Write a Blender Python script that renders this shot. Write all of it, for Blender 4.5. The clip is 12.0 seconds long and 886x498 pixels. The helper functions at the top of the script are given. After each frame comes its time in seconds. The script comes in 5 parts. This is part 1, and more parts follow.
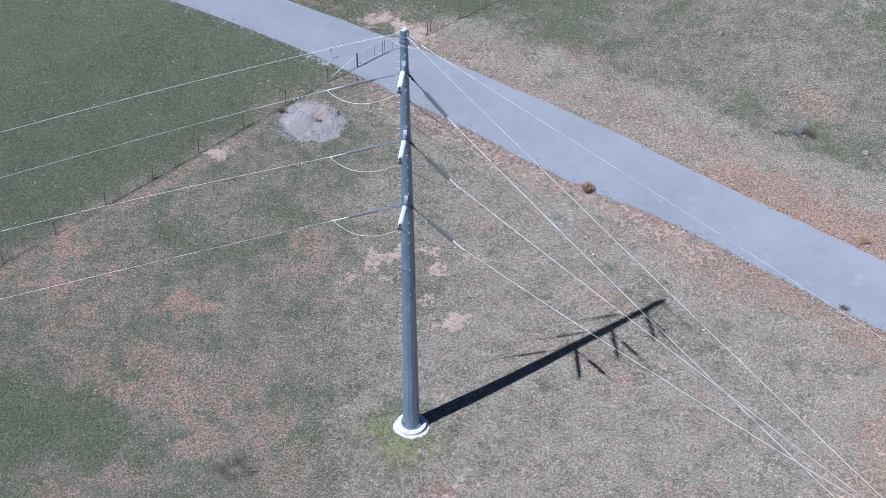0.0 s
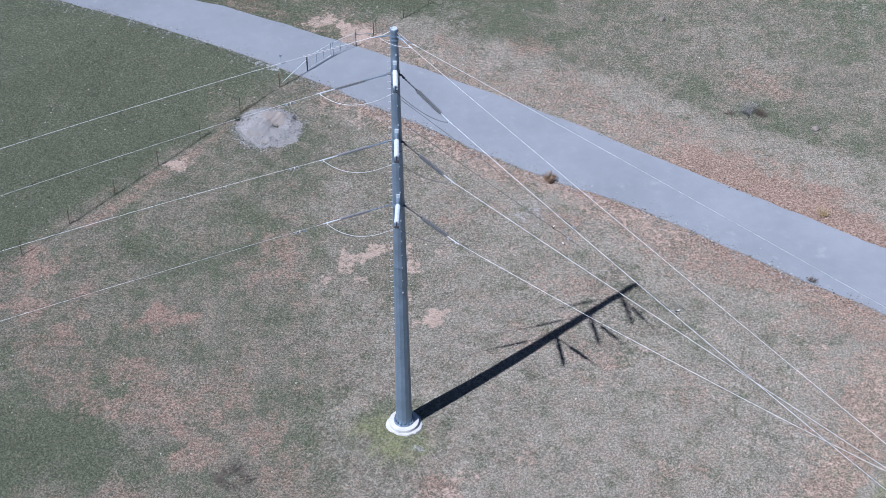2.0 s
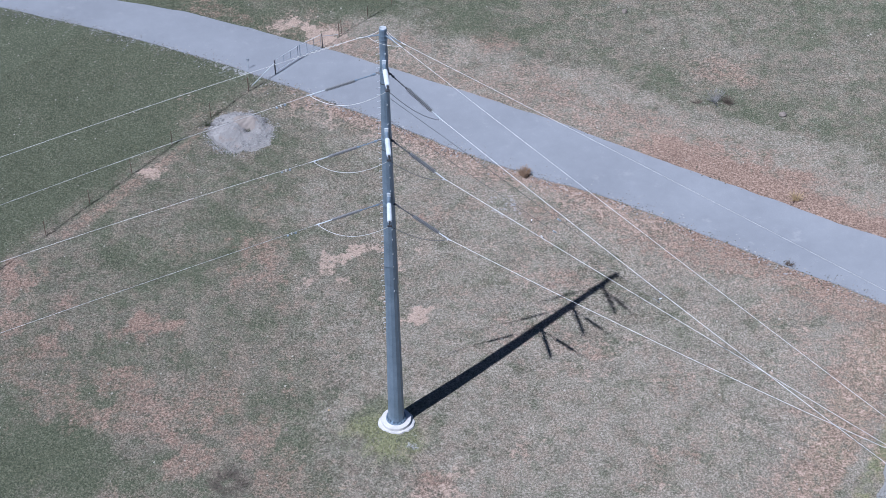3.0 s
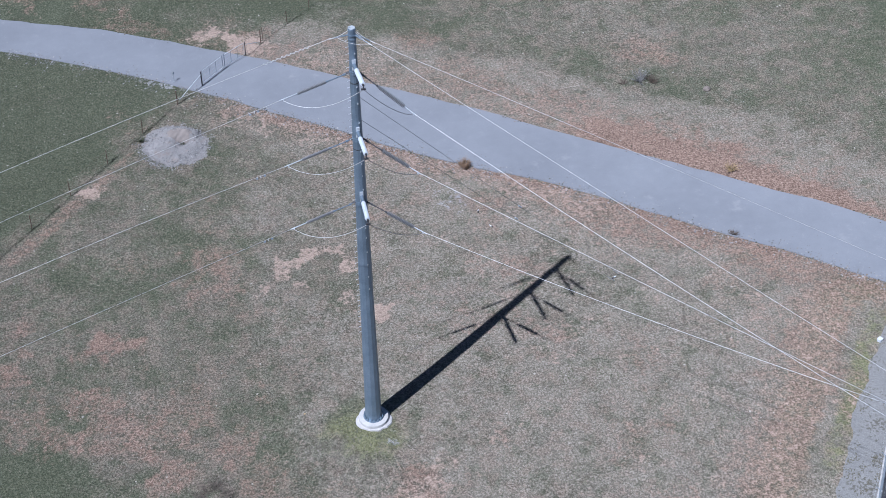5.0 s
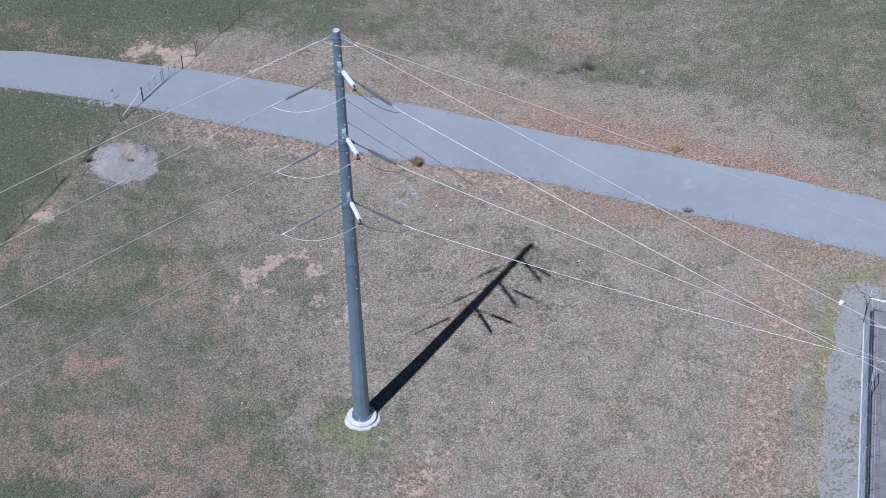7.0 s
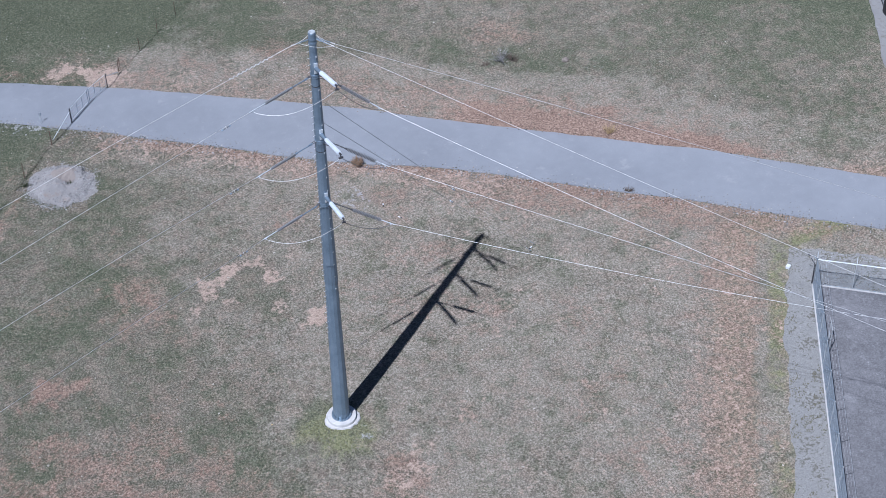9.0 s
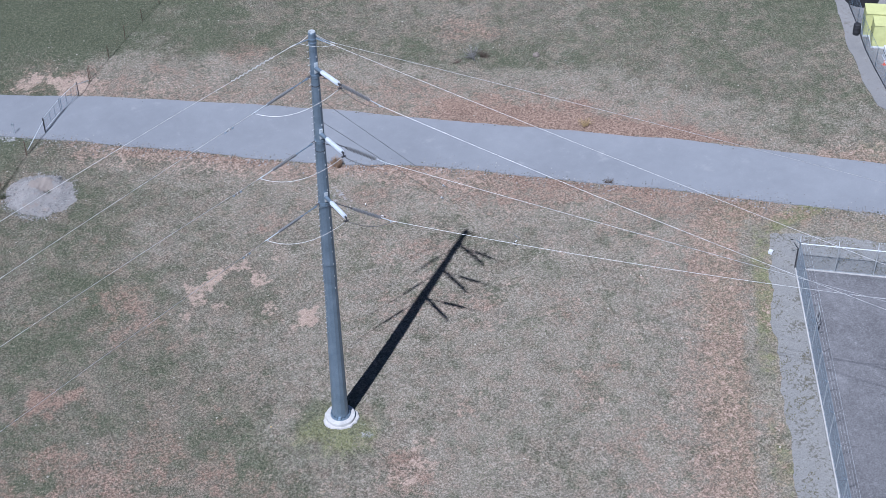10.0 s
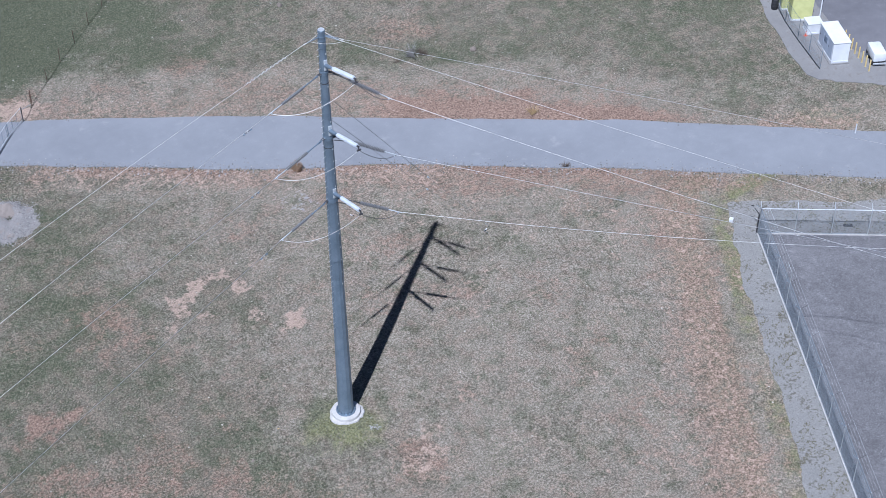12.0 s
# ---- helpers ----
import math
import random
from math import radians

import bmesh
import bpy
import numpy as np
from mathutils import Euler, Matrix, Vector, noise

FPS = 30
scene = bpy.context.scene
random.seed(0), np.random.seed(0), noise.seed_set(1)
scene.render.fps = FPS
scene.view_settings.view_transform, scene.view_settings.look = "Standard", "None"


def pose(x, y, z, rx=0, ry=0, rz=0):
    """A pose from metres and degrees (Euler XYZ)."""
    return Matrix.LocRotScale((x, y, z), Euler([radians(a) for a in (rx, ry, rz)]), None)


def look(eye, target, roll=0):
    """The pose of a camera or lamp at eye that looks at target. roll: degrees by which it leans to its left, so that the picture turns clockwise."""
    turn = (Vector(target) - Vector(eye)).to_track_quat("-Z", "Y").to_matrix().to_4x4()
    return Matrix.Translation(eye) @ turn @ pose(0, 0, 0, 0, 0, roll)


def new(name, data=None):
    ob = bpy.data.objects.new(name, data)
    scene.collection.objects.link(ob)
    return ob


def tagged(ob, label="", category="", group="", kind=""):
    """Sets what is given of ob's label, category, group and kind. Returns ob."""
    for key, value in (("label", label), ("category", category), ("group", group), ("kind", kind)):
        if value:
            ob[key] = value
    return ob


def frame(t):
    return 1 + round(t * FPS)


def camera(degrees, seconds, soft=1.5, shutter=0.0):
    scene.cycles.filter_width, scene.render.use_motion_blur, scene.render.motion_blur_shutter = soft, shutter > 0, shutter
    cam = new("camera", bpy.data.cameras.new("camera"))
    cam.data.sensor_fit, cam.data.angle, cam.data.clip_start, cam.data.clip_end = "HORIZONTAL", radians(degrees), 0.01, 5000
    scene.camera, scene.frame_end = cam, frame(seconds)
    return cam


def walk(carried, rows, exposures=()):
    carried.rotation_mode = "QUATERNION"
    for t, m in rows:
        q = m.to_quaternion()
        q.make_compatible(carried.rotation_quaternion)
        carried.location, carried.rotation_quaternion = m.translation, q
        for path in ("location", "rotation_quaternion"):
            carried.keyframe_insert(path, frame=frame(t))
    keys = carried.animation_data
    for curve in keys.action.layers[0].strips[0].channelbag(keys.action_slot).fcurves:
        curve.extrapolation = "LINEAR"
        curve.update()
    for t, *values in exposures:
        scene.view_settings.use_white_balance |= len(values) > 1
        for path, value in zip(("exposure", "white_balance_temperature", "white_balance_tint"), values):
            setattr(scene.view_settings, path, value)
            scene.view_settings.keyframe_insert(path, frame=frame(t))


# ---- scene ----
cam = camera(31.29, 12.0, soft=0.76)
PATH = [
    (0, (6.996, -63.857, 69.430), (6.391, -56.303, 62.905), -0.05),
    (0.5, (5.759, -64.151, 69.313), (5.337, -56.569, 62.806), -0.22),
    (1, (4.434, -64.389, 69.363), (4.180, -56.798, 62.858), -0.23),
    (1.5, (3.188, -64.477, 69.632), (3.064, -56.902, 63.105), -0.12),
    (2, (1.687, -64.704, 69.722), (1.763, -57.127, 63.195), -0.13),
    (2.5, (0.241, -64.857, 69.801), (0.534, -57.287, 63.273), -0.28),
    (3, (-1.152, -64.985, 69.872), (-0.686, -57.425, 63.342), -0.34),
    (5, (-7.019, -65.186, 70.122), (-5.715, -57.725, 63.592), -0.81),
    (5.5, (-8.643, -65.029, 70.165), (-7.175, -57.599, 63.635), -0.73),
    (6, (-10.261, -64.952, 70.291), (-8.613, -57.559, 63.762), -0.67),
    (6.5, (-11.808, -64.845, 70.344), (-9.960, -57.497, 63.818), -0.75),
    (7, (-13.297, -64.795, 70.557), (-11.210, -57.513, 64.030), -0.96),
    (9, (-20.161, -63.850, 70.798), (-17.199, -56.856, 64.293), -0.97),
    (9.5, (-21.972, -63.386, 70.773), (-18.803, -56.478, 64.275), -1.05),
    (10, (-23.850, -62.700, 70.833), (-20.485, -55.887, 64.333), -0.77),
    (10.5, (-25.919, -61.986, 70.896), (-22.360, -55.270, 64.398), -0.74),
    (11, (-28.056, -61.024, 70.934), (-24.297, -54.424, 64.430), -0.40),
    (11.5, (-30.379, -60.386, 70.895), (-26.376, -53.907, 64.414), -0.37),
    (12, (-33.027, -60.048, 70.984), (-28.763, -53.700, 64.541), -0.50),
]
walk(cam, [(t, look(eye, target, roll)) for t, eye, target, roll in PATH], exposures=[(0.0, 0.60, 5370.0, 13.8), (3.0, 0.45, 5370.0, 13.8), (5.5, 0.31, 5370.0, 13.8), (9.0, 0.31, 5370.0, 13.8), (12.0, 0.32, 5370.0, 13.8)])

# ---- daylight: one sun and a clear sky ----
SUN_WAY = Vector((0.541, 0.448, -1.0)).normalized()
world = bpy.data.worlds.new("sky")
scene.world = world
world.use_nodes = True
wn = world.node_tree.nodes
sky = wn.new("ShaderNodeTexSky")
sky.sky_type = "NISHITA"
sky.sun_disc = False
sky.sun_elevation = radians(54.9)
sky.sun_rotation = radians(230.4)
sky.altitude = 300
sky.air_density = 0.7
sky.dust_density = 0.3
wn["Background"].inputs["Strength"].default_value = 0.05
world.node_tree.links.new(sky.outputs[0], wn["Background"].inputs[0])
sun = new("sun", bpy.data.lights.new("sun", "SUN"))
sun.data.energy = 5.0
sun.data.angle = radians(0.53)
sun.data.color = (1.0, 0.96, 0.9)
sun.matrix_world = look(-SUN_WAY * 90, (0, 0, 0))


# ---- materials ----
def nodes_of(name):
    m = bpy.data.materials.new(name)
    m.use_nodes = True
    nt = m.node_tree
    return m, nt, nt.nodes["Principled BSDF"]


def coords(nt):
    return nt.nodes.new("ShaderNodeTexCoord").outputs["Object"]


def noise_of(nt, vec, scale, detail=4.0, rough=0.6):
    n = nt.nodes.new("ShaderNodeTexNoise")
    n.inputs["Scale"].default_value = scale
    n.inputs["Detail"].default_value = detail
    n.inputs["Roughness"].default_value = rough
    nt.links.new(vec, n.inputs["Vector"])
    return n.outputs["Fac"]


def ramp_of(nt, fac, stops):
    r = nt.nodes.new("ShaderNodeValToRGB")
    e = r.color_ramp.elements
    while len(e) < len(stops):
        e.new(0.5)
    for k, (p, c) in enumerate(stops):
        e[k].position = p
        e[k].color = (*c, 1) if len(c) == 3 else c
    nt.links.new(fac, r.inputs[0])
    return r.outputs[0]


def mix_of(nt, fac, a, b, mode="MIX"):
    m = nt.nodes.new("ShaderNodeMix")
    m.data_type = "RGBA"
    m.blend_type = mode
    for sock, v in ((m.inputs[0], fac), (m.inputs[6], a), (m.inputs[7], b)):
        if isinstance(v, (int, float)):
            sock.default_value = v
        elif isinstance(v, tuple):
            sock.default_value = (*v, 1)
        else:
            nt.links.new(v, sock)
    return m.outputs[2]


def math_of(nt, op, a, b=0.0, clamp=False):
    m = nt.nodes.new("ShaderNodeMath")
    m.operation = op
    m.use_clamp = clamp
    for sock, v in ((m.inputs[0], a), (m.inputs[1], b)):
        if isinstance(v, (int, float)):
            sock.default_value = v
        else:
            nt.links.new(v, sock)
    return m.outputs[0]


def range_of(nt, v, lo, hi, a=0.0, b=1.0):
    m = nt.nodes.new("ShaderNodeMapRange")
    m.interpolation_type = "SMOOTHSTEP"
    for k, w in ((1, lo), (2, hi), (3, a), (4, b)):
        m.inputs[k].default_value = w
    nt.links.new(v, m.inputs[0])
    return m.outputs[0]


def bump_of(nt, bsdf, height, strength, distance):
    b = nt.nodes.new("ShaderNodeBump")
    b.inputs["Strength"].default_value = strength
    b.inputs["Distance"].default_value = distance
    nt.links.new(height, b.inputs["Height"])
    nt.links.new(b.outputs[0], bsdf.inputs["Normal"])


def surface(name, dark, light, scale=6.0, fine=60.0, rough=0.6, metal=0.0, bump=0.3, depth=0.01):
    """A plain surface with stains at one scale and grain at another."""
    m, nt, b = nodes_of(name)
    v = coords(nt)
    big = noise_of(nt, v, scale, 5.0, 0.6)
    small = noise_of(nt, v, fine, 3.0, 0.6)
    both = math_of(nt, "ADD", math_of(nt, "MULTIPLY", big, 0.65), math_of(nt, "MULTIPLY", small, 0.35))
    col = ramp_of(nt, both, [(0.32, dark), (0.66, light)])
    rnd = nt.nodes.new("ShaderNodeObjectInfo").outputs["Random"]
    tone = math_of(nt, "ADD", math_of(nt, "MULTIPLY", rnd, 0.14), 0.93)
    col = mix_of(nt, 1.0, col, tone, "MULTIPLY")
    nt.links.new(col, b.inputs["Base Color"])
    nt.links.new(range_of(nt, big, 0.3, 0.7, max(rough - 0.08, 0.05), min(rough + 0.1, 1.0)), b.inputs["Roughness"])
    b.inputs["Metallic"].default_value = metal
    if bump:
        bump_of(nt, b, small, bump, depth)
    return m


M_STEEL = surface("galvanised_steel", (0.145, 0.198, 0.255), (0.24, 0.30, 0.37), 1.2, 14.0, 0.42, 0.45, 0.1, 0.004)
M_STEEL_PALE = surface("bright_zinc", (0.42, 0.46, 0.50), (0.62, 0.65, 0.68), 4.0, 40.0, 0.42, 0.3, 0.1, 0.003)
M_STEEL_DARK = surface("dark_hardware", (0.04, 0.04, 0.045), (0.11, 0.11, 0.12), 8.0, 60.0, 0.5, 0.5, 0.2, 0.003)
M_ALU = surface("weathered_aluminium", (0.48, 0.48, 0.48), (0.66, 0.66, 0.66), 3.0, 90.0, 0.45, 0.1, 0.1, 0.002)
M_WIRE = surface("stranded_aluminium", (0.56, 0.56, 0.56), (0.72, 0.72, 0.72), 3.0, 90.0, 0.43, 0.92, 0.0)
M_FENCE = surface("dull_zinc", (0.31, 0.325, 0.34), (0.43, 0.445, 0.46), 3.0, 40.0, 0.5, 0.15, 0.1, 0.003)
M_MESH = surface("grey_mesh_wire", (0.15, 0.175, 0.20), (0.23, 0.26, 0.295), 3.0, 40.0, 0.6, 0.1, 0.0)
M_SHIELD = surface("galvanised_strand", (0.46, 0.46, 0.46), (0.60, 0.60, 0.60), 3.0, 90.0, 0.5, 0.40, 0.0)
M_GUY = surface("grey_guy_strand", (0.10, 0.10, 0.11), (0.2, 0.2, 0.21), 3.0, 90.0, 0.5, 0.5, 0.1, 0.002)
M_BELL = surface("grey_porcelain", (0.085, 0.088, 0.096), (0.16, 0.165, 0.175), 9.0, 60.0, 0.35, 0.0, 0.0)
M_BELL_GREY = surface("grey_shed_rubber", (0.11, 0.115, 0.125), (0.20, 0.205, 0.215), 9.0, 60.0, 0.5, 0.0, 0.0)
M_POST = surface("pale_silicone", (0.42, 0.46, 0.52), (0.54, 0.58, 0.63), 3.0, 30.0, 0.5, 0.0, 0.0)
M_CONC = surface("pale_concrete", (0.34, 0.33, 0.325), (0.52, 0.51, 0.50), 2.2, 26.0, 0.85, 0.0, 0.5, 0.02)
M_CONC_ROUGH = surface("spilled_concrete", (0.36, 0.345, 0.34), (0.55, 0.535, 0.525), 3.0, 20.0, 0.9, 0.0, 0.6, 0.03)
M_CONC_DULL = surface("weathered_concrete", (0.20, 0.195, 0.19), (0.29, 0.28, 0.275), 2.2, 26.0, 0.9, 0.0, 0.5, 0.02)
M_RUST = surface("rusty_steel", (0.06, 0.035, 0.025), (0.16, 0.10, 0.075), 5.0, 50.0, 0.8, 0.2, 0.3, 0.004)
M_WHITE = surface("white_paint", (0.58, 0.60, 0.63), (0.70, 0.72, 0.75), 1.5, 30.0, 0.45, 0.0, 0.05, 0.003)
M_YELLOW = surface("pale_yellow_green_paint", (0.46, 0.47, 0.20), (0.60, 0.61, 0.28), 1.5, 30.0, 0.5, 0.0, 0.05, 0.003)
M_BOLLARD = surface("bollard_yellow_paint", (0.48, 0.37, 0.16), (0.62, 0.49, 0.24), 2.0, 30.0, 0.5, 0.0, 0.05, 0.003)
M_BLACK = surface("black_plastic", (0.012, 0.012, 0.014), (0.035, 0.035, 0.04), 6.0, 60.0, 0.6, 0.0, 0.1, 0.003)
M_BLUEGREY = surface("blue_grey_louvre", (0.12, 0.15, 0.2), (0.2, 0.24, 0.3), 6.0, 60.0, 0.6)
M_ROCK = surface("brown_rock", (0.10, 0.085, 0.075), (0.26, 0.22, 0.19), 4.0, 22.0, 0.9, 0.0, 0.6, 0.03)
M_TWIG = surface("dry_twig", (0.055, 0.042, 0.035), (0.15, 0.115, 0.09), 6.0, 40.0, 0.9, 0.0, 0.0)
M_STRAW = surface("dry_straw", (0.26, 0.18, 0.09), (0.48, 0.36, 0.2), 6.0, 40.0, 0.9, 0.0, 0.0)


# ---- plan of the site ----
ROAD_NEAR = [(-75, 66), (-40, 53.5), (-22.5, 45.1), (-18.2, 42.9), (-13.9, 40.4), (-11.5, 39.0), (-8.0, 36.7), (-6.2, 35.5), (-2.6, 32.8), (0.9, 30.5), (4.5, 27.6),
             (8.0, 25.0), (12.3, 22.5), (16.5, 20.1), (20.0, 17.5), (23.2, 15.0), (26.6, 12.4), (29.9, 10.2), (33.2, 7.4), (36.4, 4.9), (41.4, 1.1), (46.0, -2.6), (80, -31)]
ROAD_FAR = [(-75, 71), (-40, 57.8), (-22.6, 50.0), (-15.4, 47.2), (-10.5, 44.6), (-6.5, 42.4), (-2.6, 40.2), (1.2, 37.8), (5.0, 35.4), (8.8, 32.9), (13.0, 30.1),
            (17.0, 27.0), (20.6, 24.4), (24.2, 21.8), (28.0, 19.1), (31.0, 16.9), (33.6, 15.2), (37.0, 12.4), (40.0, 9.9), (45.0, 5.9), (84, -26)]
FENCE_CORNER = Vector((33.05, -1.34, 0))
FENCE_A = Vector((-0.4885, -0.8726, 0)).normalized()
FENCE_B = Vector((0.808, -0.589, 0)).normalized()
YARD = [FENCE_CORNER, FENCE_CORNER + FENCE_B * 70, FENCE_CORNER + FENCE_B * 70 + FENCE_A * 70, FENCE_CORNER + FENCE_A * 70]
STRIP = [(33.7, 2.4), (31.5, -0.6), (28.85, -4.7), (26.0, -9.4), (23.3, -13.9), (20.8, -17.9), (18.6, -21.4), (2, -50), (14, -56), (50, -10), (80, -31), (78, -29.5), (43.2, -3.8)]
YARD2 = [(50.3, 10.3), (50.1, 11.3), (51.1, 14.4), (52.3, 16.6), (53.1, 18.9), (54.8, 21.8), (62, 36), (110, 20), (90, -25), (70, -12), (54.0, 6.5)]


# bare and red spots of the field: place, radius and share of bare soil
PALE_SPOTS = [(-4.9, 43.2, 1.5, 0.62), (-7.4, 44.2, 1.1, 0.54), (-3.2, 42.6, 1.1, 0.58), (-5.1, 13.3, 0.6, 0.5), (-4.2, 14.1, 0.5, 0.5), (-3.1, 13.2, 0.5, 0.45), (-2.2, 16.2, 0.7, 0.58), (-0.9, 16.6, 0.6, 0.5), (0.1, 16.5, 0.6, 0.55), (-3.0, 15.6, 0.6, 0.5),
              (0.4, 14.7, 0.7, 0.55), (1.1, 13.9, 0.6, 0.5), (-4.0, 15.4, 0.5, 0.5), (1.9, 16.2, 0.4, 0.5), (1.2, 11.5, 0.4, 0.5), (-0.1, 11.4, 0.5, 0.45), (1.72, 9.3, 0.85, 0.68), (-16.4, 26.0, 0.62, 0.6), (5.2, 39.0, 1.6, 0.30), (1.6, 39.8, 1.4, 0.34), (15.5, 35.5, 3.0, 0.16), (12.6, 38.0, 2.4, 0.16), (-16.1, 10.6, 0.6, 0.32), (2.2, -5.9, 1.3, 0.44)]
RED_WEST = [(-25.0, 14.6, 1.5, 0.58), (-24.5, 11.2, 1.2, 0.54), (-21.6, 8.7, 1.2, 0.52), (-21.3, 12.0, 1.0, 0.48), (-16.0, 10.2, 1.2, 0.74), (-13.9, 10.0, 0.7, 0.60), (-16.1, 5.5, 1.8, 0.46), (-17.8, 1.9, 1.3, 0.48), (-14.7, 2.1, 2.1, 0.46),
            (-12.5, -1.9, 1.5, 0.48), (-9.0, -0.7, 1.5, 0.44), (-6.5, -3.6, 1.4, 0.44), (-9.3, 15.6, 1.8, 0.46), (-7.5, 17.7, 1.2, 0.34), (-8.7, 21.3, 1.3, 0.32), (-6.1, 33.8, 1.4, 0.45), (-12.3, 2.4, 1.1, 0.48), (-11.1, 0.7, 0.9, 0.46), (-19.5, 4.5, 2.0, 0.42), (-13.6, 33.4, 2.0, 0.22)]
RED_EAST = [(21.1, 15.9, 1.0, 0.62), (23.3, 15.2, 1.0, 0.66), (25.6, 9.3, 1.3, 0.38), (26.2, 5.4, 1.3, 0.38), (27.2, 2.2, 1.3, 0.40), (28.6, -0.1, 1.2, 0.40), (11.8, 5.7, 1.7, 0.34), (10.6, 19.7, 1.6, 0.34), (4.0, 19.8, 1.8, 0.36), (2.2, -5.9, 1.8, 0.44),
            (23.8, -5.3, 1.6, 0.34), (18.6, -16.4, 2.0, 0.30), (13.9, -9.8, 2.1, 0.26), (27.8, 21.2, 3.0, 0.62), (22.7, 24.7, 2.2, 0.50), (31.5, 18.1, 2.0, 0.50), (11.3, 11.8, 1.6, 0.34), (17.2, 2.0, 1.9, 0.30), (9.7, 40.5, 1.8, 0.34), (11.9, 35.0, 2.2, 0.30), (27.5, 35.5, 2.4, 0.36)]


def value_noise(x, y, scale, seed=0):
    """Smooth noise from 0 to 1 over arrays of places."""
    c, s = math.cos(0.5 + seed * 1.37), math.sin(0.5 + seed * 1.37)
    x, y = np.asarray(x) / scale, np.asarray(y) / scale
    x, y = x * c - y * s + seed * 17.3, x * s + y * c - seed * 9.1
    ix, iy = np.floor(x), np.floor(y)
    fx, fy = x - ix, y - iy
    fx, fy = fx * fx * (3 - 2 * fx), fy * fy * (3 - 2 * fy)

    def h(a, b):
        v = np.sin(a * 127.1 + b * 311.7 + seed * 74.7) * 43758.5453
        return v - np.floor(v)
    return (h(ix, iy) * (1 - fx) + h(ix + 1, iy) * fx) * (1 - fy) + (h(ix, iy + 1) * (1 - fx) + h(ix + 1, iy + 1) * fx) * fy


def fractal(x, y, scale, seed=0, octaves=4):
    out, amp, total = 0, 1.0, 0.0
    for k in range(octaves):
        out = out + amp * value_noise(x, y, scale / 2 ** k, seed + k)
        total += amp
        amp *= 0.55
    return out / total


def line_side(x, y, pts):
    """Signed distance from a polyline: positive on its left."""
    best = np.full(np.shape(x), 1e9)
    sign = np.ones(np.shape(x))
    for (ax, ay), (bx, by) in zip(pts, pts[1:]):
        dx, dy = bx - ax, by - ay
        s = np.clip(((x - ax) * dx + (y - ay) * dy) / (dx * dx + dy * dy), 0, 1)
        d = np.hypot(x - ax - s * dx, y - ay - s * dy)
        cr = dx * (y - ay) - dy * (x - ax)
        near = d < best
        best = np.where(near, d, best)
        sign = np.where(near, np.sign(cr), sign)
    return best * sign


def inside(x, y, poly):
    hit = np.zeros(np.shape(x), bool)
    pts = [(p[0], p[1]) for p in poly]
    for (ax, ay), (bx, by) in zip(pts, pts[1:] + pts[:1]):
        cross = ((ay > y) != (by > y)) & (x < (bx - ax) * (y - ay) / (by - ay + 1e-12) + ax)
        hit ^= cross
    return hit


def blob(x, y, cx, cy, r, wob=0.45, seed=3, scale=1.7):
    d = np.hypot(x - cx, y - cy) / r + (fractal(x, y, scale, seed, 3) - 0.5) * 2 * wob
    return np.clip(1.25 - d, 0, 1)


def step(v, lo, hi):
    s = np.clip((v - lo) / (hi - lo), 0, 1)
    return s * s * (3 - 2 * s)


